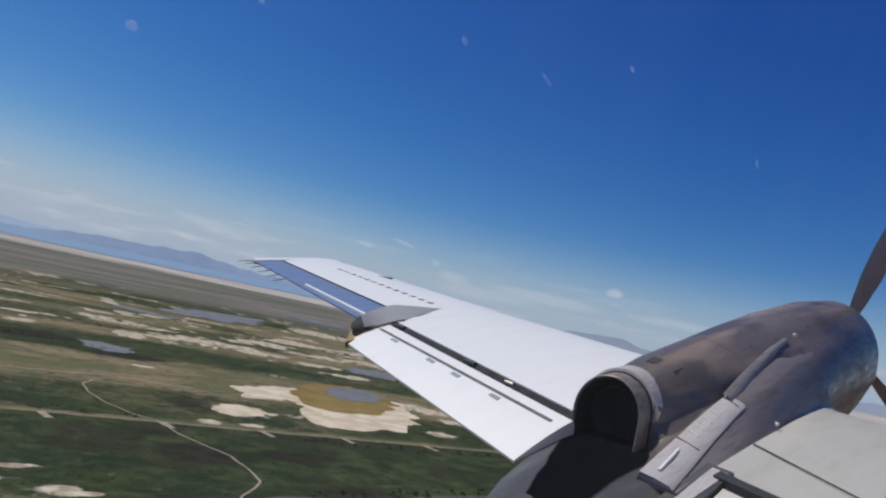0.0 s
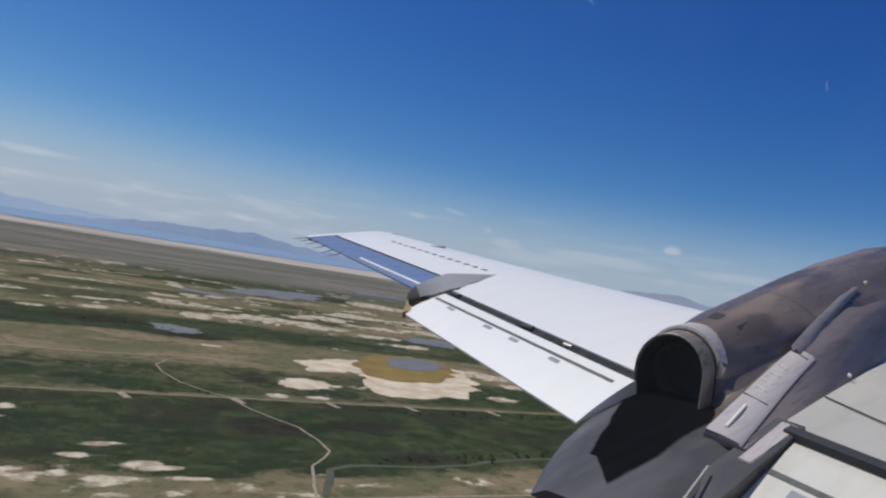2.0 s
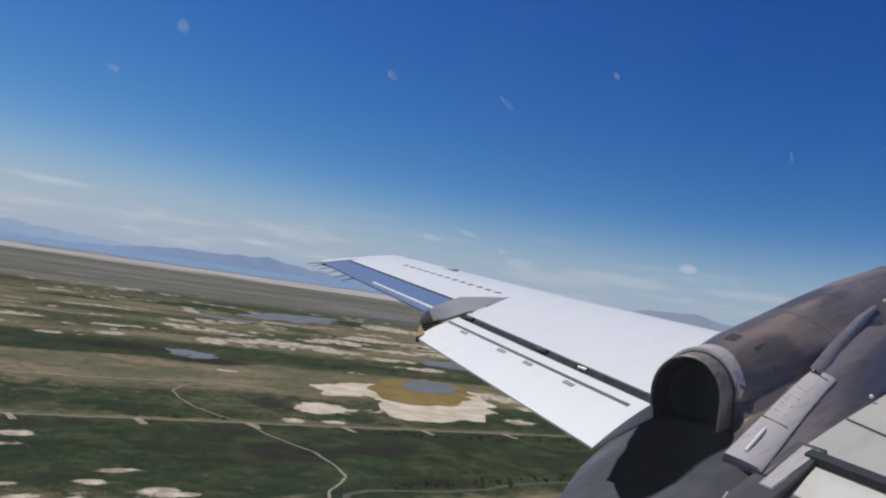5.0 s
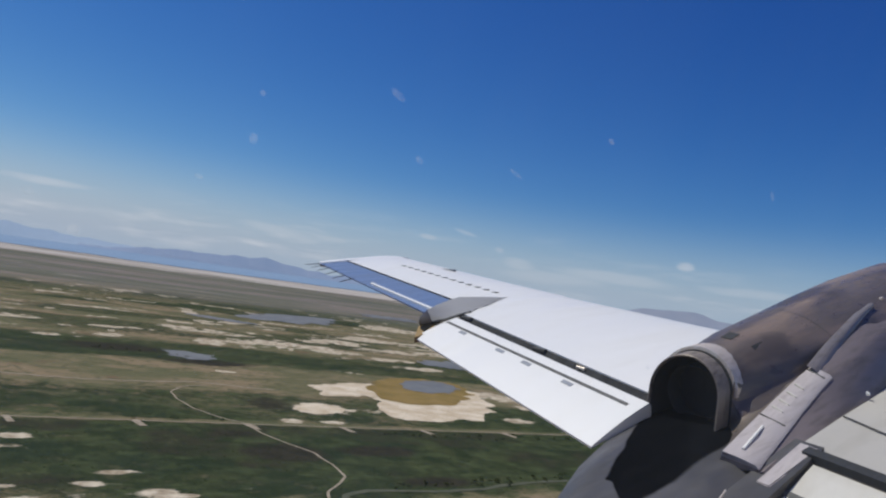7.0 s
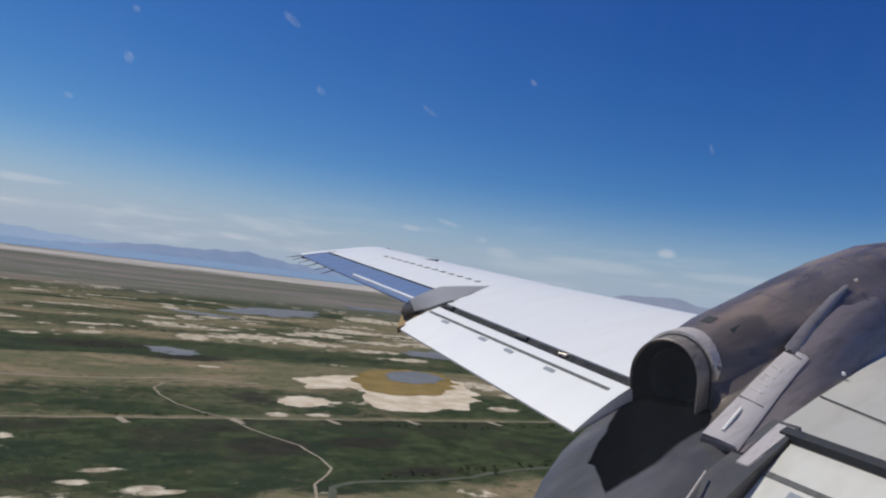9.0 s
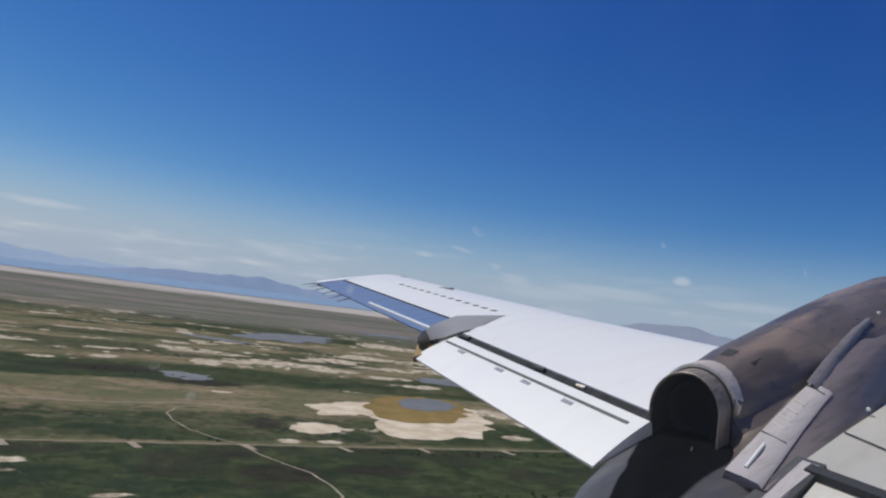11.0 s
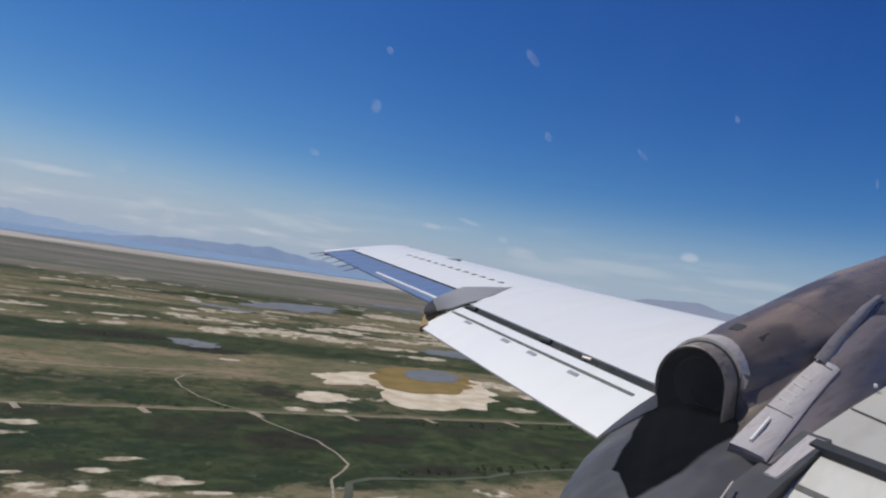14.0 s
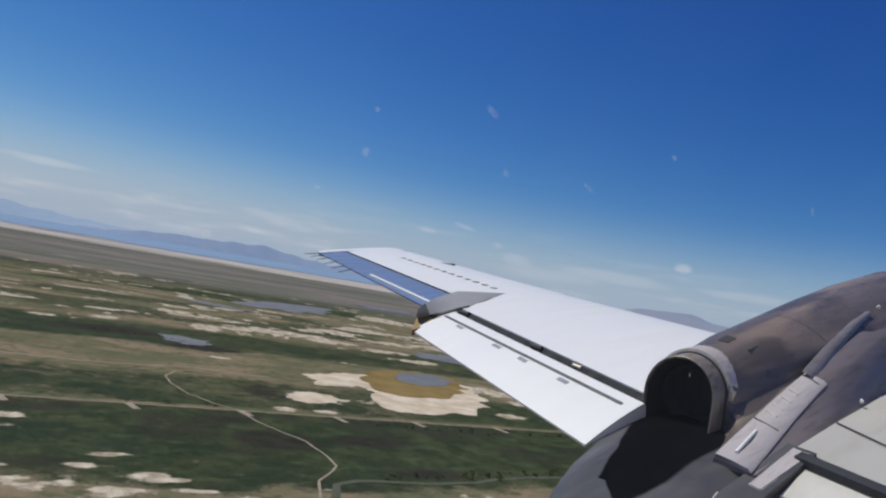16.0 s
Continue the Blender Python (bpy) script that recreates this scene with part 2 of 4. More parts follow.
def ground_material():
    m, n = material("salt_marsh_ground")
    plan = n.add("ShaderNodeAttribute", attribute_name="plan").outputs["Vector"]
    plan = n.scaled(plan, (0.6, 0.6, 0.6))
    cover = n.add("ShaderNodeSeparateColor", {0: n.add("ShaderNodeAttribute", attribute_name="cover").outputs["Color"]})
    far = n.add("ShaderNodeAttribute", attribute_name="far").outputs["Fac"]
    green, brown, salt = cover.outputs
    dark = n.add("ShaderNodeAttribute", attribute_name="dark").outputs["Fac"]
    turned = n.add("ShaderNodeMapping", {"Vector": plan, "Rotation": (0, 0, radians(-20)), "Scale": (1, 1, 1)}).outputs[0]
    long = n.noise(n.scaled(turned, (0.6, 1, 1)), 0.016, 7, 0.66)
    mid = n.noise(n.scaled(turned, (0.8, 1, 1)), 0.07, 6, 0.68)
    fine = n.noise(plan, 0.35, 4, 0.65)
    huge = n.noise(turned, 0.0042, 6, 0.62)
    tan = n.mix(n.ramp(long, 0.40, 0.60), (0.126, 0.118, 0.063, 1), (0.224, 0.170, 0.105, 1))
    tan = n.mix(n.ramp(huge, 0.48, 0.62, 0, 0.75), tan, n.mix(n.ramp(mid, 0.35, 0.65), (0.082, 0.090, 0.044, 1), (0.139, 0.134, 0.071, 1)))
    tan = n.mix(n.ramp(n.noise(turned, 0.011, 5, 0.6), 0.60, 0.70, 0, 0.7), tan, (0.159, 0.090, 0.059, 1))
    tan = n.mix(n.ramp(mid, 0.52, 0.64, 0, 0.65), tan, (0.066, 0.076, 0.035, 1))
    soil = n.mix(n.ramp(mid, 0.32, 0.7), (0.130, 0.070, 0.036, 1), (0.185, 0.112, 0.060, 1))
    soil = n.mix(n.ramp(long, 0.54, 0.70, 0, 0.6), soil, (0.082, 0.056, 0.024, 1))
    soil = n.mix(n.ramp(huge, 0.55, 0.68, 0, 0.5), soil, (0.080, 0.066, 0.020, 1))
    reed = n.mix(n.ramp(mid, 0.40, 0.60), (0.028, 0.038, 0.017, 1), (0.059, 0.073, 0.031, 1))
    reed = n.mix(n.ramp(n.noise(turned, 0.028, 5, 0.6), 0.50, 0.60, 0, 0.75), reed, (0.020, 0.031, 0.014, 1))
    reed = n.mix(n.ramp(long, 0.54, 0.64, 0, 0.55), reed, (0.054, 0.062, 0.025, 1))
    reed = n.mix(n.ramp(fine, 0.5, 0.75, 0, 0.5), reed, (0.019, 0.027, 0.012, 1))
    reed = n.mix(n.ramp(huge, 0.40, 0.50, 0.85, 0), reed, n.mix(n.ramp(mid, 0.35, 0.65), (0.014, 0.025, 0.014, 1), (0.025, 0.038, 0.019, 1)))
    reed = n.mix(n.ramp(n.noise(turned, 0.0105, 4, 0.55), 0.56, 0.64, 0, 0.6), reed, (0.051, 0.059, 0.023, 1))
    clump = n.noise(turned, 0.045, 5, 0.7)
    reed = n.mix(n.ramp(clump, 0.50, 0.58, 0, 0.7), reed, (0.019, 0.030, 0.012, 1))
    reed = n.mix(n.ramp(n.noise(plan, 0.032, 5, 0.65), 0.57, 0.66, 0, 0.45), reed, (0.054, 0.070, 0.027, 1))
    tan = n.mix(n.ramp(clump, 0.54, 0.60, 0, 0.6), tan, (0.069, 0.078, 0.036, 1))
    bog = n.mix(n.ramp(mid, 0.35, 0.7), (0.021, 0.020, 0.014, 1), (0.037, 0.034, 0.022, 1))
    crust = n.mix(n.ramp(mid, 0.32, 0.66), (0.24, 0.185, 0.12, 1), (0.60, 0.52, 0.40, 1))
    jit = n.math("ADD", n.math("MULTIPLY_ADD", mid, 1.5, -0.75), n.math("ADD", n.math("MULTIPLY_ADD", fine, 0.7, -0.35), n.math("MULTIPLY_ADD", long, 0.5, -0.25)))
    edge = lambda f, w=0.16: n.ramp(n.math("ADD", f, jit), 0.5 - w, 0.5 + w)
    c = n.mix(edge(green, 0.28), tan, reed)
    c = n.mix(edge(brown, 0.22), c, soil)
    c = n.mix(edge(dark, 0.26), c, bog)
    c = n.mix(edge(salt, 0.22), c, crust)
    c = n.mix(n.ramp(fine, 0.42, 0.72, 0, 0.3), c, n.mix(0.5, c, (0.012, 0.012, 0.006, 1)))
    # far steppe, its colours paled for the bright air's haze, and the pale shore
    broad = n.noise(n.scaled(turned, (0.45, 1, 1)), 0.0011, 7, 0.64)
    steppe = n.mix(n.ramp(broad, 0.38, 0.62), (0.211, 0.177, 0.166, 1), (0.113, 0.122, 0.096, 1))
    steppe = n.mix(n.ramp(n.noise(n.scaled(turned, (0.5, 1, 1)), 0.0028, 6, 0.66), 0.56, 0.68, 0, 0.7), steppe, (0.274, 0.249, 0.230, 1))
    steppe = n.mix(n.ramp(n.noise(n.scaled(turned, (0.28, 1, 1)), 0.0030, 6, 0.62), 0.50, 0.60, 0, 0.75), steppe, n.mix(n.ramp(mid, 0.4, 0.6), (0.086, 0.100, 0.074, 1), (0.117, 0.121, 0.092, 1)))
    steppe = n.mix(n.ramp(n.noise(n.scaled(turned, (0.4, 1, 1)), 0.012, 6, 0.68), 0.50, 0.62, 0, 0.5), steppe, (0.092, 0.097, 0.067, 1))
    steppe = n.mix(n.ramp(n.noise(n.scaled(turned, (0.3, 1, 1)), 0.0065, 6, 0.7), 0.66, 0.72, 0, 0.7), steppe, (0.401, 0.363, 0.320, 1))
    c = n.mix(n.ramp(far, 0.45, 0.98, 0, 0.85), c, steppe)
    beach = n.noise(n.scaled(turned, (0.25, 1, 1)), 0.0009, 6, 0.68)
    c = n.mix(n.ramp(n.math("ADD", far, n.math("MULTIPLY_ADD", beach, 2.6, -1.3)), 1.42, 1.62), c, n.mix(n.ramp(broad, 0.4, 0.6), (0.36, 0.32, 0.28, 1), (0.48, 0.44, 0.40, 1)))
    finish(n, c, 1.0, 0.0, n.math("ADD", mid, fine), 0.5, 1.6, spec=0.03)
    return m


def plain_noise(name, a, b, scale, rough, bump=0.2, stretch=(1, 1, 1), detail=5, metal=0.0, depth=0.05, spec=0.08):
    m, n = material(name)
    at = n.scaled(coords(n), stretch)
    v = n.noise(at, scale, detail, 0.62)
    w = n.noise(at, scale * 7, 3)
    f = n.math("ADD", n.ramp(v, 0.32, 0.7, 0, 0.8), n.ramp(w, 0.4, 0.7, 0, 0.2))
    finish(n, n.mix(f, (*a, 1), (*b, 1)), rough, metal, v, bump, depth, spec=spec)
    return m


GROUND = ground_material()
DIRT = plain_noise("pale_dirt", (0.24, 0.19, 0.135), (0.36, 0.31, 0.24), 0.15, 0.95)
POND = plain_noise("shallow_muddy_water", (0.080, 0.062, 0.044), (0.120, 0.096, 0.070), 0.05, 0.6, 0.05, spec=0.16)
LAGOON = plain_noise("blue_grey_shallow_water", (0.12, 0.124, 0.126), (0.17, 0.174, 0.172), 0.02, 0.6, 0.05, spec=0.22)
BRINE = plain_noise("ochre_brine_mud", (0.17, 0.115, 0.022), (0.27, 0.18, 0.055), 0.014, 0.6)
CREEK = plain_noise("grey_green_creek_water", (0.066, 0.074, 0.046), (0.10, 0.10, 0.072), 0.06, 0.8, 0.05, spec=0.06)
CRUST = plain_noise("salt_crust", (0.44, 0.345, 0.235), (0.66, 0.575, 0.45), 0.022, 0.9)
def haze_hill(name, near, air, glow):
    """Far slopes, haze of many kilometres of bright air put in as glow."""
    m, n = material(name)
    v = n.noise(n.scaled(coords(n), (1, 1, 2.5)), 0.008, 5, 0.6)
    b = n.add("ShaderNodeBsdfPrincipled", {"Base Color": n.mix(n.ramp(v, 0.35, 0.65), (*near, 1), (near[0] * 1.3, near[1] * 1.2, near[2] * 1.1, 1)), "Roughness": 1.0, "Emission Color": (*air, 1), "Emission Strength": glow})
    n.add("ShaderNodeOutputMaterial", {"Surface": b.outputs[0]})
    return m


# The emission tints stand for haze over the far water and hills.
LAKE = haze_hill("hazed_salt_lake_water", (0.06, 0.09, 0.13), (0.13, 0.21, 0.35), 0.8)
RIDGE_FAR = haze_hill("far_blue_haze_hills", (0.06, 0.065, 0.08), (0.24, 0.34, 0.50), 0.85)
RIDGE = haze_hill("blue_haze_hills", (0.06, 0.06, 0.07), (0.16, 0.24, 0.40), 0.85)
RIDGE_WARM = haze_hill("mauve_haze_hills", (0.07, 0.065, 0.07), (0.20, 0.25, 0.36), 0.85)
def leaf_material(name, a, b):
    """Thin leaves that let some light through."""
    m, n = material(name)
    c = n.mix(n.ramp(n.noise(coords(n), 0.7, 4), 0.35, 0.65), (*a, 1), (*b, 1))
    top = n.add("ShaderNodeBsdfDiffuse", {"Color": c})
    thru = n.add("ShaderNodeBsdfTranslucent", {"Color": c})
    n.add("ShaderNodeOutputMaterial", {"Surface": n.add("ShaderNodeMixShader", {0: 0.5, 1: top.outputs[0], 2: thru.outputs[0]}).outputs[0]})
    return m


LEAF = leaf_material("scrub_leaves", (0.060, 0.078, 0.026), (0.115, 0.130, 0.045))
LEAF_PALE = leaf_material("yellow_green_leaves", (0.12, 0.14, 0.03), (0.19, 0.20, 0.05))
BARK = plain_noise("grey_bark", (0.06, 0.05, 0.04), (0.10, 0.085, 0.07), 3.0, 0.9)


def pane_material():
    m, n = material("scratched_acrylic")
    clear = n.add("ShaderNodeBsdfTransparent", {"Color": (0.99, 0.99, 0.995, 1)})
    gloss = n.add("ShaderNodeBsdfGlossy", {"Roughness": 0.08})
    both = n.add("ShaderNodeMixShader", {0: 0.015, 1: clear.outputs[0], 2: gloss.outputs[0]})
    # fine scuffs and grease that scatter a little daylight
    at = coords(n)
    scuff = n.math("ADD", n.ramp(n.noise(n.scaled(at, (1, 1, 0.5)), 9, 5, 0.6), 0.35, 0.7, 0.008, 0.015), n.ramp(n.noise(n.scaled(at, (1, 1, 0.15)), 60, 4), 0.5, 0.8, 0.0, 0.004))
    film = n.add("ShaderNodeBsdfTranslucent", {"Color": (0.72, 0.80, 0.92, 1)})
    both = n.add("ShaderNodeMixShader", {0: scuff, 1: both.outputs[0], 2: film.outputs[0]})
    n.add("ShaderNodeOutputMaterial", {"Surface": both.outputs[0]})
    return m


def speck_material():
    m, n = material("dried_water_spot")
    v = n.noise(coords(n), 900, 3)
    clear = n.add("ShaderNodeBsdfTransparent")
    film = n.add("ShaderNodeBsdfTranslucent", {"Color": (0.75, 0.72, 0.68, 1)})
    both = n.add("ShaderNodeMixShader", {0: n.ramp(v, 0.25, 0.75, 0.02, 0.13), 1: clear.outputs[0], 2: film.outputs[0]})
    n.add("ShaderNodeOutputMaterial", {"Surface": both.outputs[0]})
    return m


PANE, SPECK = pane_material(), speck_material()


# ---- mesh helpers ----
def part(name, bm, mat, parent=None, label="", smooth=False):
    me = bpy.data.meshes.new(name)
    bmesh.ops.recalc_face_normals(bm, faces=bm.faces[:])
    for f in bm.faces:
        f.smooth = smooth
    bm.to_mesh(me)
    bm.free()
    me.materials.append(mat)
    ob = new(name, me)
    ob.parent = parent
    if smooth:
        me.set_sharp_from_angle(angle=radians(38))
    return tagged(ob, label) if label else ob


def loft(rings, closed=True, caps=True):
    bm = bmesh.new()
    rows = [[bm.verts.new(p) for p in r] for r in rings]
    k = len(rows[0])
    for r, s in zip(rows, rows[1:]):
        for i in range(k if closed else k - 1):
            j = (i + 1) % k
            bm.faces.new((r[i], r[j], s[j], s[i]))
    if caps and closed:
        bm.faces.new(rows[0]), bm.faces.new(rows[-1][::-1])
    return bm


def slab(corners, thick, bevel=0.0):
    """A plate: its upper corners in order, and its thickness downwards."""
    bm = loft([corners, [(x, y, z - thick) for x, y, z in corners]])
    if bevel:
        bmesh.ops.bevel(bm, geom=bm.edges[:], offset=bevel, segments=2, affect="EDGES")
    return bm


def rod(a, b, r0, r1=None, sides=10):
    a, b = Vector(a), Vector(b)
    turn = (b - a).to_track_quat("Z", "Y").to_matrix()
    ring = lambda c, r: [c + turn @ Vector((r * math.cos(2 * math.pi * i / sides), r * math.sin(2 * math.pi * i / sides), 0)) for i in range(sides)]
    return loft([ring(a, r0), ring(b, r0 if r1 is None else r1)])


def empty(name, m=None):
    ob = new(name)
    ob.empty_display_size = 0.3
    if m is not None:
        ob.matrix_world = m
    return ob


# ---- the plain ----
def lattice(ix, iy, seed):
    h = (ix.astype(np.int64) * 374761393 + iy.astype(np.int64) * 668265263 + seed * 974634777) & 0x7FFFFFFF
    h = ((h ^ (h >> 13)) * 1274126177) & 0x7FFFFFFF
    return ((h ^ (h >> 16)) & 0xFFFF) / 65535.0


def smooth_noise(x, y, seed):
    ix, iy = np.floor(x), np.floor(y)
    fx, fy = x - ix, y - iy
    fx, fy = fx * fx * (3 - 2 * fx), fy * fy * (3 - 2 * fy)
    a, b = lattice(ix, iy, seed), lattice(ix + 1, iy, seed)
    c, d = lattice(ix, iy + 1, seed), lattice(ix + 1, iy + 1, seed)
    return (a + (b - a) * fx) * (1 - fy) + (c + (d - c) * fx) * fy


def fbm(x, y, seed, octaves=4):
    return sum(smooth_noise(x * 2 ** k, y * 2 ** k, seed + k) * 0.5 ** k for k in range(octaves)) / (2 - 0.5 ** (octaves - 1))


def step(lo, hi, x):
    t = np.clip((x - lo) / (hi - lo), 0, 1)
    return t * t * (3 - 2 * t)


RISE, REACH = 1500.0, 3300.0     # from RISE on the plain climbs gently towards the hills


def lay(px, py, lift=0.0):
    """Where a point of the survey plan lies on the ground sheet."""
    r = np.hypot(px, py)
    s = np.where(r > RISE, RISE + REACH * (np.maximum(r, RISE) - RISE) / (np.maximum(r, RISE) - RISE + REACH), r)
    k = s / np.maximum(r, 1e-6)
    return px * k, py * k, EYE * (1 - k) + lift


ROAD_DIR = (0.884, 0.467)         # the dirt roads run this way across the plan
NEAR_ROAD, FAR_ROAD = 640.0, 1068.0


def blot(u, v, pu, pv, lu, lv):
    return np.exp(-((u - pu) / lu) ** 2 - ((v - pv) / lv) ** 2)


def to_uv(x, y):
    return ROAD_DIR[0] * x + ROAD_DIR[1] * y, -ROAD_DIR[1] * x + ROAD_DIR[0] * y


def from_uv(u, v):
    return ROAD_DIR[0] * u - ROAD_DIR[1] * v, ROAD_DIR[1] * u + ROAD_DIR[0] * v


# pale crusted patches: place on the plan (x, y), half length along the roads, half width
SALT_SPOTS = [(-475, 846, 38, 11), (-443, 804, 36, 10), (-317, 755, 22, 6), (-321, 708, 22, 8), (-251, 703, 17, 15), (-225, 712, 16, 5), (-357, 636, 20, 7), (-266, 654, 26, 8), (-198, 692, 26, 7), (-390, 660, 14, 5),
              (-205, 1138, 20, 12), (-139, 1170, 24, 9), (-186, 1272, 46, 44), (-120, 1310, 50, 14), (179, 1747, 62, 62), (252, 1639, 36, 26), (200, 1440, 40, 16), (-454, 1549, 26, 10),
              (-880, 2386, 60, 50), (-780, 2390, 70, 45), (-679, 2381, 70, 45), (-600, 2179, 80, 35), (-467, 2319, 95, 60), (-380, 2330, 70, 45), (-309, 2297, 70, 60), (-441, 2199, 70, 30), (-157, 2561, 120, 60), (-207, 1818, 34, 20),
              (-225, 3890, 150, 180), (-1235, 2031, 70, 22), (-966, 1768, 50, 14), (-912, 1804, 60, 14), (-1824, 4045, 90, 110), (-30, 2120, 90, 30), (-120, 2260, 80, 34), (40, 2700, 120, 60), (-270, 2900, 110, 50)]
DARK_SPOTS = [(-179, 928, 60, 46), (-277, 1254, 55, 46), (-256, 1004, 46, 20), (-560, 640, 150, 60), (-640, 690, 110, 50), (-60, 1010, 60, 24), (40, 905, 70, 20), (-760, 1700, 130, 60), (-520, 1640, 120, 40)]


def covers(x, y):
    u, v = to_uv(x, y)
    r = np.hypot(x, y)
    wob = fbm(u / 340, v / 190, 3, 5) - 0.5
    rag = fbm(u / 34, v / 26, 83, 4)
    vv = v + 90 * wob + 60 * (fbm(u / 80, v / 60, 87, 4) - 0.5)
    streak = fbm(u / 420, v / 240, 11, 5)
    patch = fbm(u / 150, v / 100, 23, 5)
    wide = fbm(u / 2200, v / 1300, 37, 5)
    brown = step(NEAR_ROAD + 6, NEAR_ROAD - 30, v + 24 * wob) * (0.75 + 0.5 * (patch - 0.3))
    marsh = step(NEAR_ROAD + 40, NEAR_ROAD + 120, vv) * step(FAR_ROAD + 2, FAR_ROAD - 10, v) * (1 - 0.75 * step(-130, -230, u) * step(970, 800, vv) * step(-420, -300, u))
    green = marsh * (0.88 + 0.8 * (patch - 0.45))
    green = green + 0.74 * step(FAR_ROAD, FAR_ROAD + 30, v) * step(1420, 1260, vv) * (0.5 + patch)
    green = green + 0.78 * step(1640, 1720, vv) * step(2120, 1980, vv) * (0.5 + patch)
    green = green + 0.62 * step(0.50, 0.62, streak) * step(2000, 2300, v) * step(5200, 3000, v)
    green = green + 0.6 * step(0.47, 0.62, wide) * step(2600, 4400, v)
    dark = marsh * 0.5 * step(0.56, 0.70, fbm(u / 170, v / 130, 51, 5))
    for sx, sy, lu, lv in DARK_SPOTS:
        su, sv = to_uv(sx, sy)
        dark = np.maximum(dark, 1.35 * blot(u + 70 * wob, v + 40 * wob, su, sv, lu, lv * 1.15) * (0.25 + 1.1 * patch))
    salt = 0.6 * step(NEAR_ROAD - 4, NEAR_ROAD + 24, vv) * step(NEAR_ROAD + 130, NEAR_ROAD + 50, vv) * step(0.44, 0.60, fbm(u / 60, v / 34, 61, 5)) * step(0.32, 0.58, rag)
    salt = salt + 0.9 * step(0.66, 0.76, fbm(u / 120, v / 110, 71, 6)) * step(1900, 2150, v) * step(6500, 3600, v)
    salt = salt + 0.9 * step(0.58, 0.66, fbm(u / 190, v / 90, 73, 6)) * step(1950, 2150, v) * step(3400, 2700, v) * step(-500, 100, u)
    for sx, sy, lu, lv in SALT_SPOTS:
        su, sv = to_uv(sx, sy)
        salt = np.maximum(salt, 2.1 * blot(u + 40 * wob, v + 20 * wob, su, sv, lu, lv) * np.clip((rag - 0.26) * 2.8, 0, 1.2))
    # distance weight: first the haze-paled steppe, then the pale shore
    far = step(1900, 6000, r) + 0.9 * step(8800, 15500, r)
    return green, brown, salt, dark, far


def sheet(radii, bearings):
    b, r = np.meshgrid(np.radians(bearings), radii)
    return r * np.sin(b), r * np.cos(b)


def grid_mesh(name, gx, gy, gz, wrap):
    h, w = gx.shape
    i = np.arange(h * w).reshape(h, w)
    j = np.roll(i, -1, axis=1) if wrap else i[:, 1:]
    k = i if wrap else i[:, :-1]
    faces = np.stack([k[:-1], j[:-1], j[1:], k[1:]], -1).reshape(-1, 4)
    me = bpy.data.meshes.new(name)
    me.vertices.add(h * w)
    me.vertices.foreach_set("co", np.stack([gx, gy, gz], -1).ravel().astype(np.float32))
    me.loops.add(faces.size)
    me.loops.foreach_set("vertex_index", faces.ravel().astype(np.int32))
    me.polygons.add(len(faces))
    me.polygons.foreach_set("loop_start", np.arange(0, faces.size, 4, dtype=np.int32))
    me.update(calc_edges=True)
    me.validate()
    return me


def build_ground():
    dip = np.concatenate([np.linspace(0.3, 6, 170), np.linspace(6.08, 42, 290)[0:], np.linspace(46, 89.5, 14), [89.98]])[::-1]
    radii = EYE / np.tan(np.radians(dip))
    bearings = np.concatenate([np.linspace(-48, 42, 560), np.linspace(43.5, 310.5, 120)])
    px, py = sheet(radii, bearings)
    gx, gy, gz = lay(px, py)
    relief = (fbm(px / 40, py / 40, 90, 3) - 0.5) * 0.7
    me = grid_mesh("ground", gx, gy, gz + relief, True)
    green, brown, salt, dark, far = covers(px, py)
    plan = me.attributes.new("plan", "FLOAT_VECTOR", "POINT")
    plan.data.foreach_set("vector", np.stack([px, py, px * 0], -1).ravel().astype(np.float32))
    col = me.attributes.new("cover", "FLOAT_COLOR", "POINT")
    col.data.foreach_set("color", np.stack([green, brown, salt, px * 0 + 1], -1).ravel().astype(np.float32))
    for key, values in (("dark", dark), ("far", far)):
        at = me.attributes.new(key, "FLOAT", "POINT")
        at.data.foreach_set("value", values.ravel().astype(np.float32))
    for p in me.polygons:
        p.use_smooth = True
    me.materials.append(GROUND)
    return tagged(new("ground", me), "flat salt marsh and steppe with brown, green and white patches", "ground", kind="structure")


ground = build_ground()


def ribbon(name, points, width, lift, mat, wander=1.5, seed=5, ends=0.0):
    """A track on the plan, resampled finely, with uneven edges."""
    pts = []
    for (ax, ay), (bx, by) in zip(points, points[1:]):
        steps = max(2, int(math.hypot(bx - ax, by - ay) / 9))
        pts += [(ax + (bx - ax) * k / steps, ay + (by - ay) * k / steps) for k in range(steps)]
    pts.append(points[-1])
    p = np.array(pts, float)
    t = np.gradient(p, axis=0)
    t /= np.maximum(np.linalg.norm(t, axis=1), 1e-6)[:, None]
    side = np.stack([-t[:, 1], t[:, 0]], 1)
    p = p + side * ((fbm(p[:, 0] / 50, p[:, 1] / 50, seed, 3) - 0.5) * 2 * wander)[:, None]
    half = width / 2 * (0.75 + 0.5 * fbm(p[:, 0] / 22, p[:, 1] / 22, seed + 7, 3))
    a, b = p + side * half[:, None], p - side * half[:, None]
    xs = np.stack([a[:, 0], p[:, 0], b[:, 0]])
    ys = np.stack([a[:, 1], p[:, 1], b[:, 1]])
    gx, gy, gz = lay(xs, ys, lift)
    gz[1] += 0.12
    me = grid_mesh(name, gx, gy, gz, False)
    me.materials.append(mat)
    return me


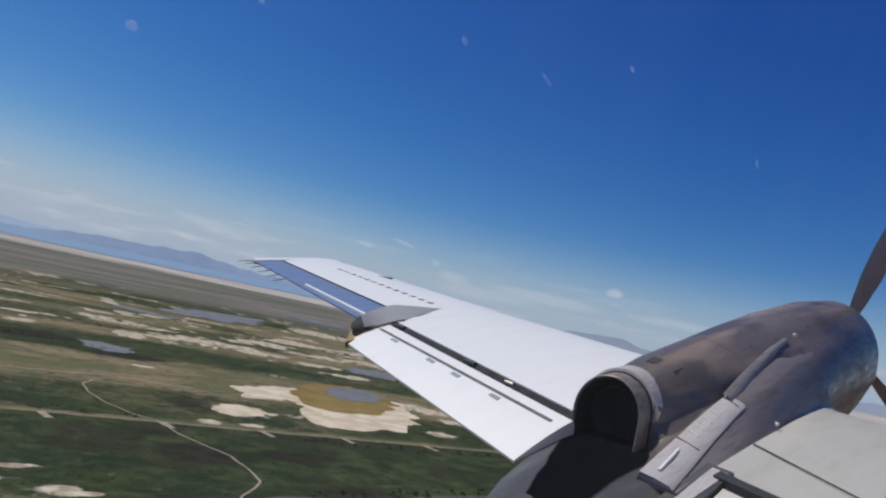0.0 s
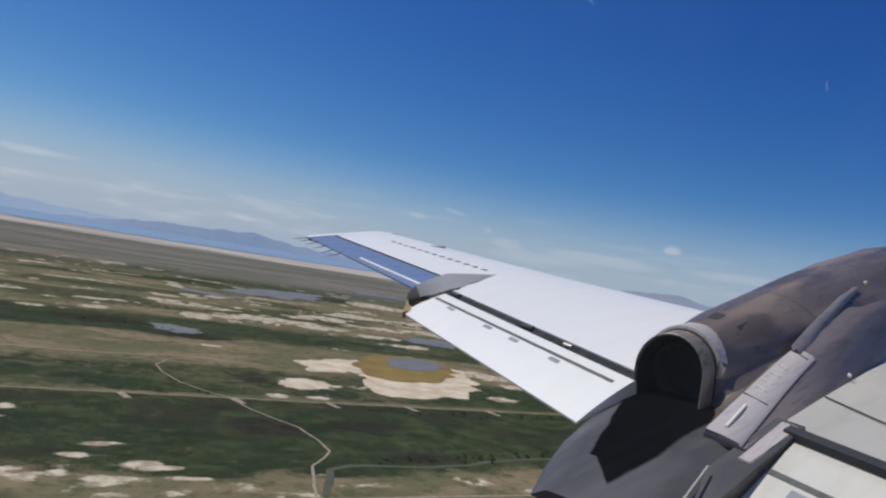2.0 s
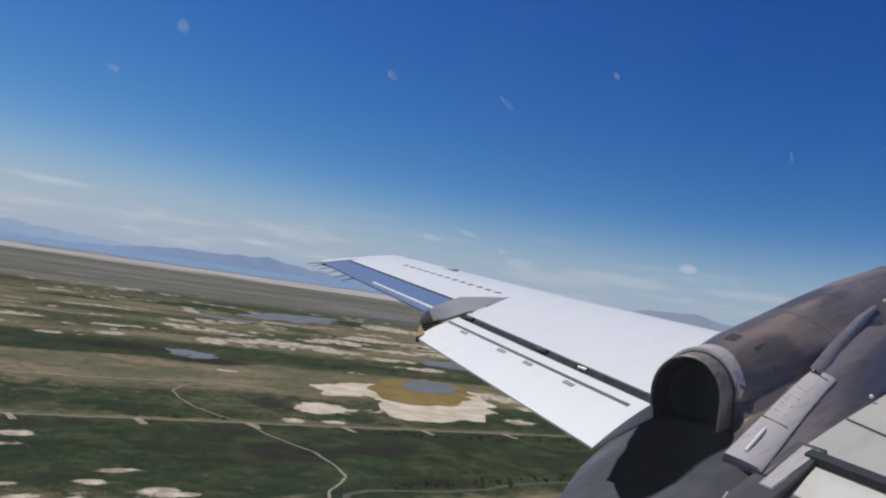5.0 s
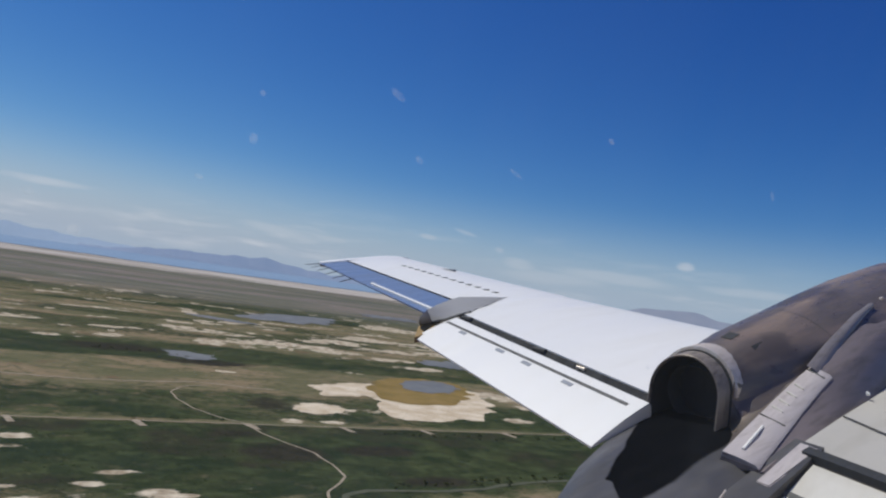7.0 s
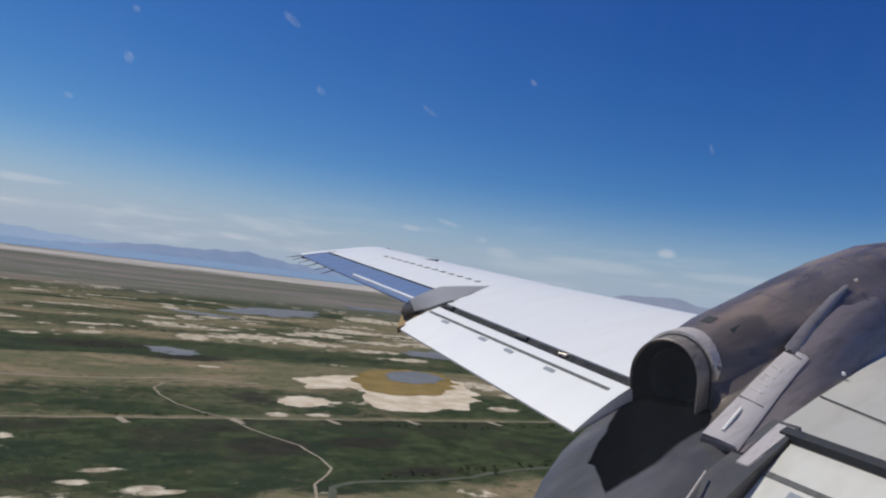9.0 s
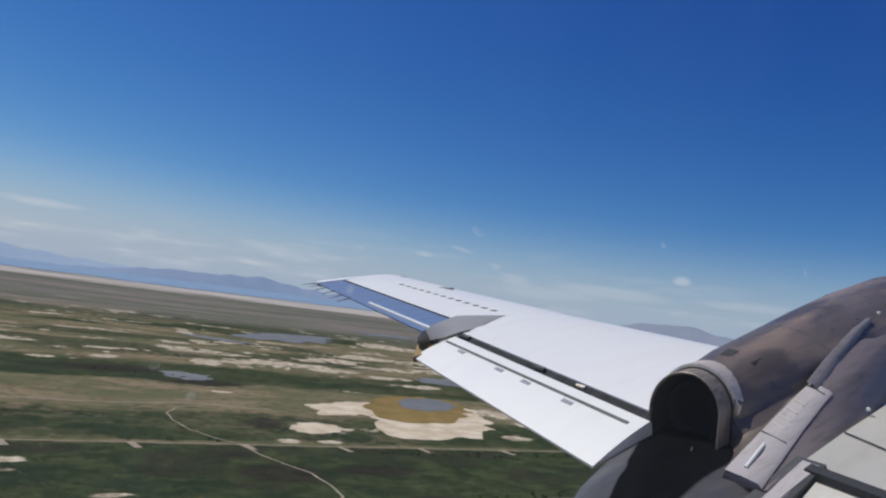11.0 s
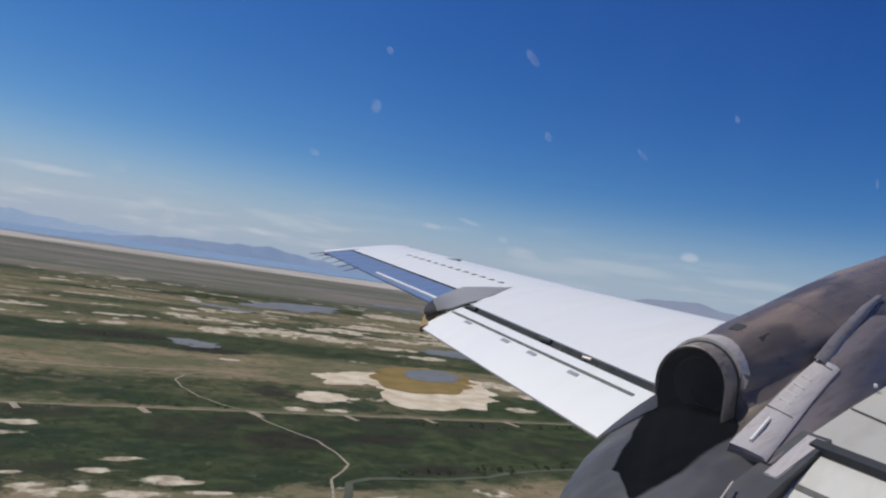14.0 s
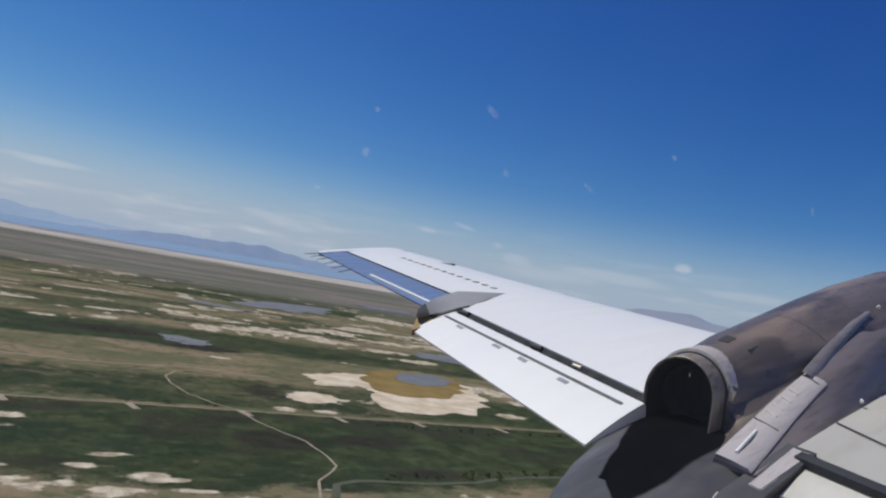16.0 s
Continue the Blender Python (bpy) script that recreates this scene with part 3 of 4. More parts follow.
def road(name, points, width, label, lift=0.45, wander=1.5, seed=5, mat=None):
    return tagged(new(name, ribbon(name, points, width, lift, mat or DIRT, wander, seed)), label, "road", kind="structure")


road("dirt_road", [from_uv(u, NEAR_ROAD) for u in range(-900, 1100, 50)], 4.2, "narrow pale dirt road along the edge of the brown field")
road("dirt_road", [from_uv(u, FAR_ROAD) for u in range(-1500, 2000, 50)], 3.6, "straight pale dirt road across the green marsh", seed=9)
road("dirt_track", [(-262, 1058), (-228, 1025), (-185, 990), (-138, 954), (-105, 905), (-82, 862), (-84, 830), (-90, 791), (-79, 729), (-60, 640)], 3.4, "winding dirt track branching off the road", wander=4, seed=13)
road("dirt_track", [(-244, 1060), (-307, 1087), (-365, 1122), (-416, 1182), (-446, 1233), (-451, 1303), (-420, 1350)], 3.0, "winding dirt track from the road into the steppe", wander=5, seed=19)
road("dirt_track", [(-760, 1180), (-605, 1235), (-520, 1300), (-451, 1362), (-300, 1400)], 6.5, "broad faint dirt track across the steppe", wander=9, seed=29)
road("creek", [(-60, 700), (-67, 745), (-70, 787), (-48, 815), (0, 838), (49, 860), (95, 896), (127, 931), (218, 1000), (330, 1040)], 9.0, "narrow grey creek winding through the green marsh", wander=5, seed=23, mat=CREEK)
for k, (tx, ty) in enumerate(((-497, 847), (-368, 942), (-225, 1014), (-91, 1092), (44, 1152), (180, 1259))):
    tu = to_uv(tx, ty)[0]
    pad = [from_uv(tu - 8, FAR_ROAD + 2), from_uv(tu + 2, FAR_ROAD - 34)]
    road("turnout", pad, 9.0 + 1.5 * (k % 3), "short bare dirt turnout beside the straight road", lift=0.5, wander=0.6, seed=31 + k)


def pool(name, outline, mat, label, lift=0.35, seed=3, rough=0.16, rings=7, kind="structure"):
    """A sheet with a wandering shore round the given outline."""
    c = np.mean(outline, axis=0)
    ang = np.arctan2([p[1] - c[1] for p in outline], [p[0] - c[0] for p in outline])
    rad = np.hypot([p[0] - c[0] for p in outline], [p[1] - c[1] for p in outline])
    order = np.argsort(ang)
    th = np.linspace(-math.pi, math.pi, 220, endpoint=False)
    r = np.interp(th, ang[order], rad[order], period=2 * math.pi)
    r = r * (1 + rough * 2 * (fbm(np.cos(th) * 3.4 + 9, np.sin(th) * 3.4 + 9, seed, 5) - 0.5))
    k = np.linspace(0.02, 1, rings)[:, None]
    gx, gy, gz = lay(c[0] + k * r * np.cos(th), c[1] + k * r * np.sin(th), lift)
    me = grid_mesh(name, gx, gy, gz, True)
    me.materials.append(mat)
    return tagged(new(name, me), label, "water" if mat in (POND, LAGOON, LAKE) else "ground", kind=kind)


def round_outline(x, y, rx, ry, lean=0.0, n=14):
    return [(x + rx * math.cos(2 * math.pi * i / n) + lean * math.sin(2 * math.pi * i / n), y + ry * math.sin(2 * math.pi * i / n)) for i in range(n)]


POND_AT = (-590, 640)
pool("pond", round_outline(*POND_AT, 62, 42, 20), POND, "muddy grey pond with a ragged shore in the marsh", rough=0.3)
pool("lagoon", round_outline(-590, 1728, 66, 60, -20), LAGOON, "shallow blue-grey lagoon in green marsh", lift=0.7, seed=21, rough=0.4)
pool("lagoon", round_outline(-735, 3617, 170, 380, 60), LAGOON, "wide shallow blue lagoon far out on the steppe", lift=1.2, seed=25, rough=0.5)
pool("lagoon", round_outline(-901, 2952, 150, 60, -60), LAGOON, "narrow blue lagoon far out on the steppe", lift=1.2, seed=27, rough=0.5)
pool("lagoon", round_outline(-319, 5284, 200, 260, 60), LAGOON, "blue-grey lagoon beyond the salt flats", lift=1.4, seed=29, rough=0.6)
pool("lagoon", round_outline(73, 2379, 95, 120, 30), LAGOON, "small blue lagoon beside the salt pan", lift=0.9, seed=31, rough=0.5)
pool("salt_flat", round_outline(26, 1560, 122, 285, 20), CRUST, "broad white salt crust round a drying pond", lift=0.5, seed=33, rough=0.26)
pool("salt_flat", round_outline(-150, 1560, 78, 130, 50), CRUST, "white salt crust beside a drying pond", lift=0.55, seed=34, rough=0.36)
pool("salt_flat", round_outline(-186, 1272, 44, 52, 10), CRUST, "pale rounded salt patch near the road", lift=0.55, seed=38, rough=0.28)
pool("brine_flat", round_outline(-8, 1690, 116, 215, 28), BRINE, "ochre mud ring of a drying salt pond", lift=0.8, seed=35, rough=0.22)
pool("salt_pond", round_outline(14, 1775, 66, 118, 18), LAGOON, "shallow blue-grey pond within ochre mud", lift=1.1, seed=37, rough=0.22)

# the canal with its service roads, out beyond the marsh
CANAL = [(-1180, 890), (-1228, 1037), (-1436, 1668), (-1795, 2759)]
road("canal_water", CANAL, 11.0, "straight narrow irrigation canal with grey-blue water", lift=0.6, wander=0.3, seed=41, mat=LAGOON)
road("canal_road", [(x - 16, y - 5) for x, y in CANAL], 6.0, "pale service road beside the canal", wander=0.6, seed=43)
road("canal_road", [(x + 16, y + 5) for x, y in CANAL], 5.0, "pale service road beside the canal", wander=0.6, seed=45)

# the far lake and its hills
lake_b = np.linspace(-60, 30, 120)
lx, ly = sheet(np.array([18300.0, 22000.0, 30000.0, 60000.0]), lake_b)
k = 1 + 0.10 * (fbm(lake_b / 6, lake_b * 0, 77, 4) - 0.5)[None, :] * np.array([2.4, 1, 0, 0])[:, None]
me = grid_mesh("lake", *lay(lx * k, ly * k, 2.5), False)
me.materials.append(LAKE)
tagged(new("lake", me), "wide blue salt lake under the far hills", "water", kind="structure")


def hills(name, dist, peaks, lo, hi, mat, label, seed, base=0.12):
    """A far range: peaks are (bearing, height in degrees above eye level)."""
    b = np.linspace(lo, hi, 420)
    pb, ph = zip(*peaks)
    crest = np.interp(b, pb, ph) + (fbm(b / 1.3, b * 0, seed, 6) - 0.5) * 0.42
    t = np.linspace(0, 1, 9)
    gx, gy, gz = [], [], []
    for f in t:
        fold = (fbm(b / 0.9, b * 0 + f * 3, seed + 9, 4) - 0.5) * 24 * (1 - f)
        d = dist + f * 130 + fold
        gx.append(d * np.sin(np.radians(b))), gy.append(d * np.cos(np.radians(b)))
        top = EYE + dist * np.tan(np.radians(np.maximum(crest, -base + 0.05)))
        foot = EYE - dist * math.tan(radians(base)) - 14
        gz.append(foot + (top - foot) * f ** 0.85)
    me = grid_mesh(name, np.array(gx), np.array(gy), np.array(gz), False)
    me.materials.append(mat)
    for p in me.polygons:
        p.use_smooth = True
    return tagged(new(name, me), label, "hills", kind="structure")


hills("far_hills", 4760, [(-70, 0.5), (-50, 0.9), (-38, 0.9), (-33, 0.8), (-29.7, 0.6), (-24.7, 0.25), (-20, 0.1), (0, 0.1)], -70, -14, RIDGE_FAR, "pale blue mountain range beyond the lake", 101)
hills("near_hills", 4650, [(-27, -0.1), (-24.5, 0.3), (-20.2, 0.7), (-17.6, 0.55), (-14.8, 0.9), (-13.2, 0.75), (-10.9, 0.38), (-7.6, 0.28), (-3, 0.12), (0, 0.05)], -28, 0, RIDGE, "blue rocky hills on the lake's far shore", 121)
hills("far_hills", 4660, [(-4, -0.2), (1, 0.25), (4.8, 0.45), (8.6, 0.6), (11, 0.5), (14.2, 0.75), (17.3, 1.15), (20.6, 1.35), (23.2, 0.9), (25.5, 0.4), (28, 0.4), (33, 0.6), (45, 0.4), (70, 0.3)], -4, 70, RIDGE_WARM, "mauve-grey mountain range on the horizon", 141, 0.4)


# ---- the aircraft (x forward, y out along the wing, z up, from the eye) ----
airplane = tagged(empty("airplane", AIR), "white twin turboprop airliner seen from a cabin window in flight", "airplane")
DIHEDRAL, ROOT_Z = 0.082, -1.321


def wing_z(y):
    return ROOT_Z + DIHEDRAL * y


def lead(y):
    return 5.31 + 0.0738 * y + 0.09 * max(0.0, 5.0 - y)


def slot_x(y):
    return 3.495 + 0.223 * (y - 2.29)


def hinge_x(y):
    return 4.345 + 0.186 * (y - 5.16)


def aileron_te(y):
    return 4.455 + 0.222 * (y - 8.0)


def section(y, rear, front=None, thick=1.0, lift=0.0):
    """An aerofoil ring at span y whose flat-topped upper skin starts at rear."""
    front = lead(y) if front is None else front
    chord = 0.62 * (front - rear) + 0.9
    z = wing_z(y) + lift
    ring = []
    for s in (0, 0.02, 0.2, 0.4, 0.6, 0.75, 0.86, 0.93, 0.97, 0.99, 1.0):
        drop = 0.0 if s < 0.75 else -0.055 * chord * ((s - 0.75) / 0.25) ** 2.6
        crown = 0.018 * chord * math.sin(math.pi * min(1, s * 1.05)) - 0.004
        ring.append((rear + s * (front - rear), y, z + crown * thick + drop * thick))
    for s in (0.99, 0.96, 0.88, 0.7, 0.45, 0.2, 0.0):
        low = 0.055 + 0.075 * (math.sin(math.pi * min(1, (s * 0.85 + 0.1))) ** 0.8)
        ring.append((rear + s * (front - rear), y, z - low * chord * thick))
    return ring


root = [section(y, 3.40 + 0.10 * (y - 1.04)) for y in (-0.9, 0.5, 1.2, 1.45)] + [section(y, 4.1) for y in (1.47, 1.90)]
rings = [section(y, 4.1) for y in (1.902, 2.345)]
rings += [section(y, slot_x(y)) for y in (2.36, 2.6, 3.2, 3.8, 4.3, 4.66)]
rings += [section(y, hinge_x(y)) for y in (4.70, 5.4, 6.2, 7.0, 7.6, 7.955)]
rings += [section(7.965, aileron_te(7.965) + 0.0, thick=0.3), section(8.10, 4.52, 5.88, 0.3), section(8.20, 4.72, 5.82, 0.2, -0.01), section(8.25, 4.95, 5.72, 0.12, -0.03)]
wing = part("wing", loft(rings), WHITE, airplane, "white painted wing skin with flap slots", True)
part("wing_root", loft(root), WHITE_GRIMY, airplane, "dusty cream-white inner wing skin", True)

# marks on the skin
def skin_z(x, y, rear):
    s = (x - rear) / (lead(y) - rear)
    chord = 0.62 * (lead(y) - rear) + 0.9
    drop = 0.0 if s < 0.75 else -0.055 * chord * ((s - 0.75) / 0.25) ** 2.6
    return wing_z(y) + 0.018 * chord * math.sin(math.pi * max(0, min(1, s * 1.05))) - 0.004 + drop


for i in range(13):
    y = 7.07 + (5.09 - 7.07) * i / 12
    x = 5.165 + (4.875 - 5.165) * i / 12
    z = skin_z(x, y, hinge_x(y)) - 0.004
    part("vortex_tab", slab([(x - 0.02, y - 0.036, z + 0.010), (x + 0.02, y - 0.036, z + 0.008), (x + 0.02, y + 0.036, z + 0.008), (x - 0.02, y + 0.036, z + 0.010)], 0.014), GROOVE, wing, "small grey tab standing on the wing skin")
y = 6.55
part("filler_cap", slab([(5.45, y - 0.12, skin_z(5.45, y, hinge_x(y)) + 0.012), (5.50, y - 0.12, skin_z(5.5, y, hinge_x(y)) + 0.012), (5.50, y + 0.12, skin_z(5.5, y, hinge_x(y)) + 0.012), (5.45, y + 0.12, skin_z(5.45, y, hinge_x(y)) + 0.012)], 0.02), PLATE, wing, "dull grey marker strip")

# aileron with its tab
def aileron_point(y, k, lift=0.0):
    return (hinge_x(y) - 0.014 + (aileron_te(y) - hinge_x(y) + 0.014) * k, y, wing_z(y) - 0.006 + lift)


arings = []
for y in (4.78, 5.6, 6.4, 7.2, 7.955):
    a, m, t = aileron_point(y, 0), aileron_point(y, 0.5), aileron_point(y, 1)
    arings.append([a, m, t, (t[0], y, t[2] - 0.012), (m[0], y, m[2] - 0.05), (a[0], y, a[2] - 0.09)])
aileron = part("aileron", loft(arings), BLUE, airplane, "aileron with the sky's blue-grey painted in")
seam = [(hinge_x(4.95) - 0.012, 4.95, wing_z(4.95) + 0.004), (hinge_x(7.95) - 0.012, 7.95, wing_z(7.95) + 0.004), (hinge_x(7.95) + 0.004, 7.95, wing_z(7.95) + 0.004), (hinge_x(4.95) + 0.004, 4.95, wing_z(4.95) + 0.004)]
part("hinge_seal", slab(seam, 0.06), RUBBER, aileron)
tab = [(4.137, 6.31), (3.86, 4.958)]
part("trim_tab", slab([(tab[1][0], 4.90, wing_z(4.9) + 0.010), (tab[0][0], 6.31, wing_z(6.31) + 0.010), (tab[0][0] + 0.03, 6.31, wing_z(6.31) + 0.014), (tab[1][0] + 0.032, 4.90, wing_z(4.9) + 0.014)], 0.02), WHITE, aileron, "white edge of the trim tab")
for y in (7.85, 7.6, 7.3, 7.0, 6.75):
    x = aileron_te(y)
    part("static_wick", rod((x + 0.03, y, wing_z(y) - 0.008), (x - 0.17, y, wing_z(y) - 0.03), 0.006, 0.003, 6), RUBBER, aileron)
part("static_wick", rod((4.5, 8.03, wing_z(8.03) - 0.02), (4.27, 8.05, wing_z(8.03) - 0.02), 0.007, 0.003, 6), RUBBER, wing)


# flaps: a plane from the slot down to the trailing edge
def flap_edge(y):
    return Vector((3.433 + 0.252 * (y - 4.583), y, -1.075 + 0.0886 * (y - 4.583)))


def flap_front(y):
    return Vector((slot_x(y) - 0.085, y, wing_z(y) - 0.018))


def flap_point(y, k, lift=0.0):
    return flap_front(y).lerp(flap_edge(y), k) + Vector((0, 0, lift + 0.05 * k * (1 - k)))


def flap_rings(ys, front, edge):
    out = []
    for y in ys:
        f, e = front(y), edge(y)
        ring = []
        for k in (0.0, 0.03, 0.12, 0.3, 0.5, 0.75, 1.0):
            q = f.lerp(e, k) + Vector((0, 0, 0.05 * k * (1 - k) - (0.02 if k == 0 else 0)))
            ring.append(q)
        for k in (1.0, 0.75, 0.5, 0.3, 0.12, 0.0):
            q = f.lerp(e, k) + Vector((0.0, 0, 0.05 * k * (1 - k) - 0.012 - 0.10 * (1 - k)))
            ring.append(q)
        out.append(ring)
    return out


def strip(point, y0, y1, k0, k1, lift, thick=0.02):
    return slab([point(y0, k0, lift), point(y1, k0, lift), point(y1, k1, lift), point(y0, k1, lift)], thick)


flap = part("outboard_flap", loft(flap_rings((2.27, 2.8, 3.4, 4.0, 4.585), flap_front, flap_edge)), WHITE, airplane, "white extended flap with grimy seams", True)
y0, y1 = 2.33, 4.62
# Added black sheet that paints the shade of the open slot.
part("slot_black_strip", slab([(slot_x(y0) - 0.09, y0, wing_z(y0) - 0.07), (slot_x(y1) - 0.09, y1, wing_z(y1) - 0.07), (slot_x(y1) - 0.004, y1, wing_z(y1) - 0.013), (slot_x(y0) - 0.004, y0, wing_z(y0) - 0.013)], 0.06), HOLE, flap, "black sheet painting the shaded gap between wing and flap")
a0, a1 = (3.289, 2.306), (3.785, 4.588)


def groove_point(y, k, lift):
    x = a0[0] + (a1[0] - a0[0]) * (y - a0[1]) / (a1[1] - a0[1]) + 0.03 * k
    f, e = flap_front(y), flap_edge(y)
    t = (f.x - x) / (f.x - e.x)
    return flap_point(y, t, lift)


part("groove", strip(groove_point, 2.36, 4.56, -0.5, 0.5, 0.003, 0.012), GROOVE, flap, "dark grimy seam along the flap")
for y in (4.223, 3.653, 3.312, 2.853):
    f, e = flap_front(y), flap_edge(y)
    x = 3.349 + (3.659 - 3.349) * (y - 2.853) / (4.223 - 2.853)
    t = (f.x - x) / (f.x - e.x)
    bm = slab([flap_point(y - 0.05, t - 0.035, 0.003), flap_point(y + 0.05, t - 0.035, 0.003), flap_point(y + 0.05, t + 0.035, 0.003), flap_point(y - 0.05, t + 0.035, 0.003)], 0.012)
    part("access_plate", bm, PLATE, flap, "small grey access plate")
for y, s in ((3.42, 1.0), (2.95, 0.6), (4.50, 1.1)):
    c = Vector((slot_x(y) - 0.035, y, wing_z(y) - 0.02))
    bm = rod(c - Vector((0.0, 0.06 * s, 0.005)), c + Vector((0.0, 0.06 * s, 0.005)), 0.022 * s, 0.016 * s, 8)
    part("hinge_bracket", bm, STEEL if s < 1 else RUBBER, flap, "flap hinge bracket in the slot")
part("end_rib", slab([(3.39, 4.53, -1.062), (3.62, 4.77, -1.026), (3.85, 4.84, -1.008), (3.84, 4.60, -1.03)], 0.05), OCHRE, flap, "ochre primed flap end rib")

# grey fairing over the gap between flap and aileron
top = [(3.55, 4.66, -0.925), (3.717, 4.766, -0.893), (3.95, 4.90, -0.882), (4.197, 5.012, -0.873), (4.355, 5.069, -0.868), (4.55, 4.969, -0.878), (4.80, 4.85, -0.900)]
low = [(3.66, 4.77, -1.015), (3.74, 4.73, -0.997), (3.842, 4.656, -0.974), (3.976, 4.615, -0.943), (4.10, 4.605, -0.933), (4.38, 4.705, -0.923), (4.83, 4.863, -0.907)]
frings = []
for p, q in zip(top, low):
    p, q = Vector(p), Vector(q)
    mid = p.lerp(q, 0.5) + Vector((-0.004, -0.008, 0.008))
    frings.append([p, mid, q, q + Vector((0.03, 0.05, -0.03)), p + Vector((0.03, 0.06, -0.06))])
part("gap_fairing", loft(frings), GREY, airplane, "smooth grey fairing between flap and aileron", True)
part("fairing_strip", loft([[Vector(q) + d for d in (Vector((0, 0, 0.004)), Vector((-0.012, -0.018, -0.004)), Vector((-0.012, -0.018, -0.014)))] for q in low[1:5]]), RUBBER, airplane, "black rubber strip along the fairing")


# inboard wing: dusty flap between nacelle and cabin
def in_front(y):
    return Vector((3.29 + 0.14 * (y - 1.04), y, wing_z(y) - 0.018))


def in_edge(y):
    return Vector((2.25 + 0.2 * (y - 1.0), y, wing_z(y) - 0.26))


def in_point(y, k, lift=0.0):
    return in_front(y).lerp(in_edge(y), k) + Vector((0, 0, lift + 0.05 * k * (1 - k)))


inflap = part("inboard_flap", loft(flap_rings((0.15, 0.6, 1.0, 1.33), in_front, in_edge)), WHITE_DULL, airplane, "dusty white inboard flap with dark seams", True)
part("slot_black_strip", slab([(in_front(0.1).x - 0.01, 0.12, wing_z(0.1) + 0.012), (in_front(1.395).x - 0.01, 1.395, wing_z(1.395) + 0.012), (in_front(1.395).x + 0.075, 1.395, wing_z(1.395) + 0.014), (in_front(0.1).x + 0.075, 0.12, wing_z(0.1) + 0.014)], 0.04), RUBBER, inflap, "black rubber seal along the flap slot")
part("groove", strip(in_point, 0.15, 1.345, 0.285, 0.325, 0.003, 0.012), GROOVE, inflap, "dark grimy seam along the flap")
part("root_fillet", slab([(3.46, 1.48, -1.186), (3.46, 1.345, -1.198), (2.25, 1.335, -1.345), (2.25, 1.50, -1.325)], 0.12), TAIL, airplane, "grey fillet between nacelle and inner flap")
for y in (1.14, 0.86):
    bm = slab([in_point(y - 0.05, 0.36, 0.006), in_point(y + 0.05, 0.36, 0.006), in_point(y + 0.05, 0.42, 0.006), in_point(y - 0.05, 0.42, 0.006)], 0.014)
    part("access_plate", bm, PLATE, inflap, "small grey access plate")
part("panel_seam", slab([(3.42, 0.2, wing_z(0.2) + 0.03), (3.95, 1.44, wing_z(1.44) + 0.036), (3.955, 1.44, wing_z(1.44) + 0.036), (3.425, 0.2, wing_z(0.2) + 0.03)], 0.01), GROOVE, wing)

# ---- nacelle ----
def pear(x, cy, cz, r, wide, outer, foot, low, dome):
    """A cowling ring: a round back of radius r at (cy, cz) flaring to half widths wide (inboard) and outer at height foot.
    dome 0 keeps the narrow back, dome 1 rounds the inboard side out to one full curve."""
    ring = []
    high = cz + r - foot
    for k in range(13):
        a = radians(7.5 * k)
        full = Vector((x, cy - wide * math.cos(a), foot + high * math.sin(a)))
        if k <= 5:
            f = 1 - k / 5
            slim = Vector((x, cy - r - (wide - r) * f ** 1.05, cz + (foot - cz) * f))
        else:
            b = math.pi / 2 * (k - 5) / 7
            slim = Vector((x, cy - r * math.cos(b), cz + r * math.sin(b)))
        ring.append(slim.lerp(full, dome))
    for k in range(1, 7):
        b = radians(90 - 15 * k)
        ring.append(Vector((x, cy + r * math.cos(b), cz + r * math.sin(b))))
    for k in (0.35, 0.7, 1.0):
        ring.append((x, cy + r + (outer - r) * k ** 1.4, cz + (foot - cz) * k))
    ring += [(x, cy + outer * 0.98, foot - 0.18), (x, cy + outer * 0.7, low), (x, cy - wide * 0.7, low), (x, cy - wide * 0.98, foot - 0.18)]
    return ring


NY = 2.08
body = [pear(3.55, NY, -1.078, 0.215, 0.36, 0.30, -1.26, -1.50, 0.0), pear(3.66, NY, -1.078, 0.229, 0.50, 0.32, -1.23, -1.52, 0.06), pear(4.0, NY, -1.05, 0.262, 0.63, 0.36, -1.22, -1.60, 0.2), pear(4.6, NY, -1.04, 0.308, 0.62, 0.42, -1.21, -1.70, 0.5),
        pear(5.2, NY, -1.02, 0.350, 0.58, 0.45, -1.18, -1.75, 0.75), pear(5.95, NY, -1.01, 0.402, 0.52, 0.47, -1.12, -1.72, 1.0), pear(6.8, NY, -1.0, 0.432, 0.49, 0.46, -1.1, -1.62, 1.0), pear(7.5, NY, -1.0, 0.41, 0.44, 0.43, -1.1, -1.55, 1.0), pear(7.75, NY, -1.0, 0.33, 0.35, 0.35, -1.1, -1.42, 1.0)]
body[0] = [(3.60 + 0.2 * (q[2] + 0.85), q[1], q[2]) for q in body[0]]
body.append(pear(7.77, NY, -1.0, 0.05, 0.05, 0.05, -1.02, -1.06, 1.0))
nacelle = empty("nacelle")
nacelle.parent = airplane
tagged(nacelle, "smoke-stained brown-grey engine nacelle over the wing")
part("cowling", loft(body, caps=False), COWL, nacelle, "smoke-stained bare metal cowling", True)


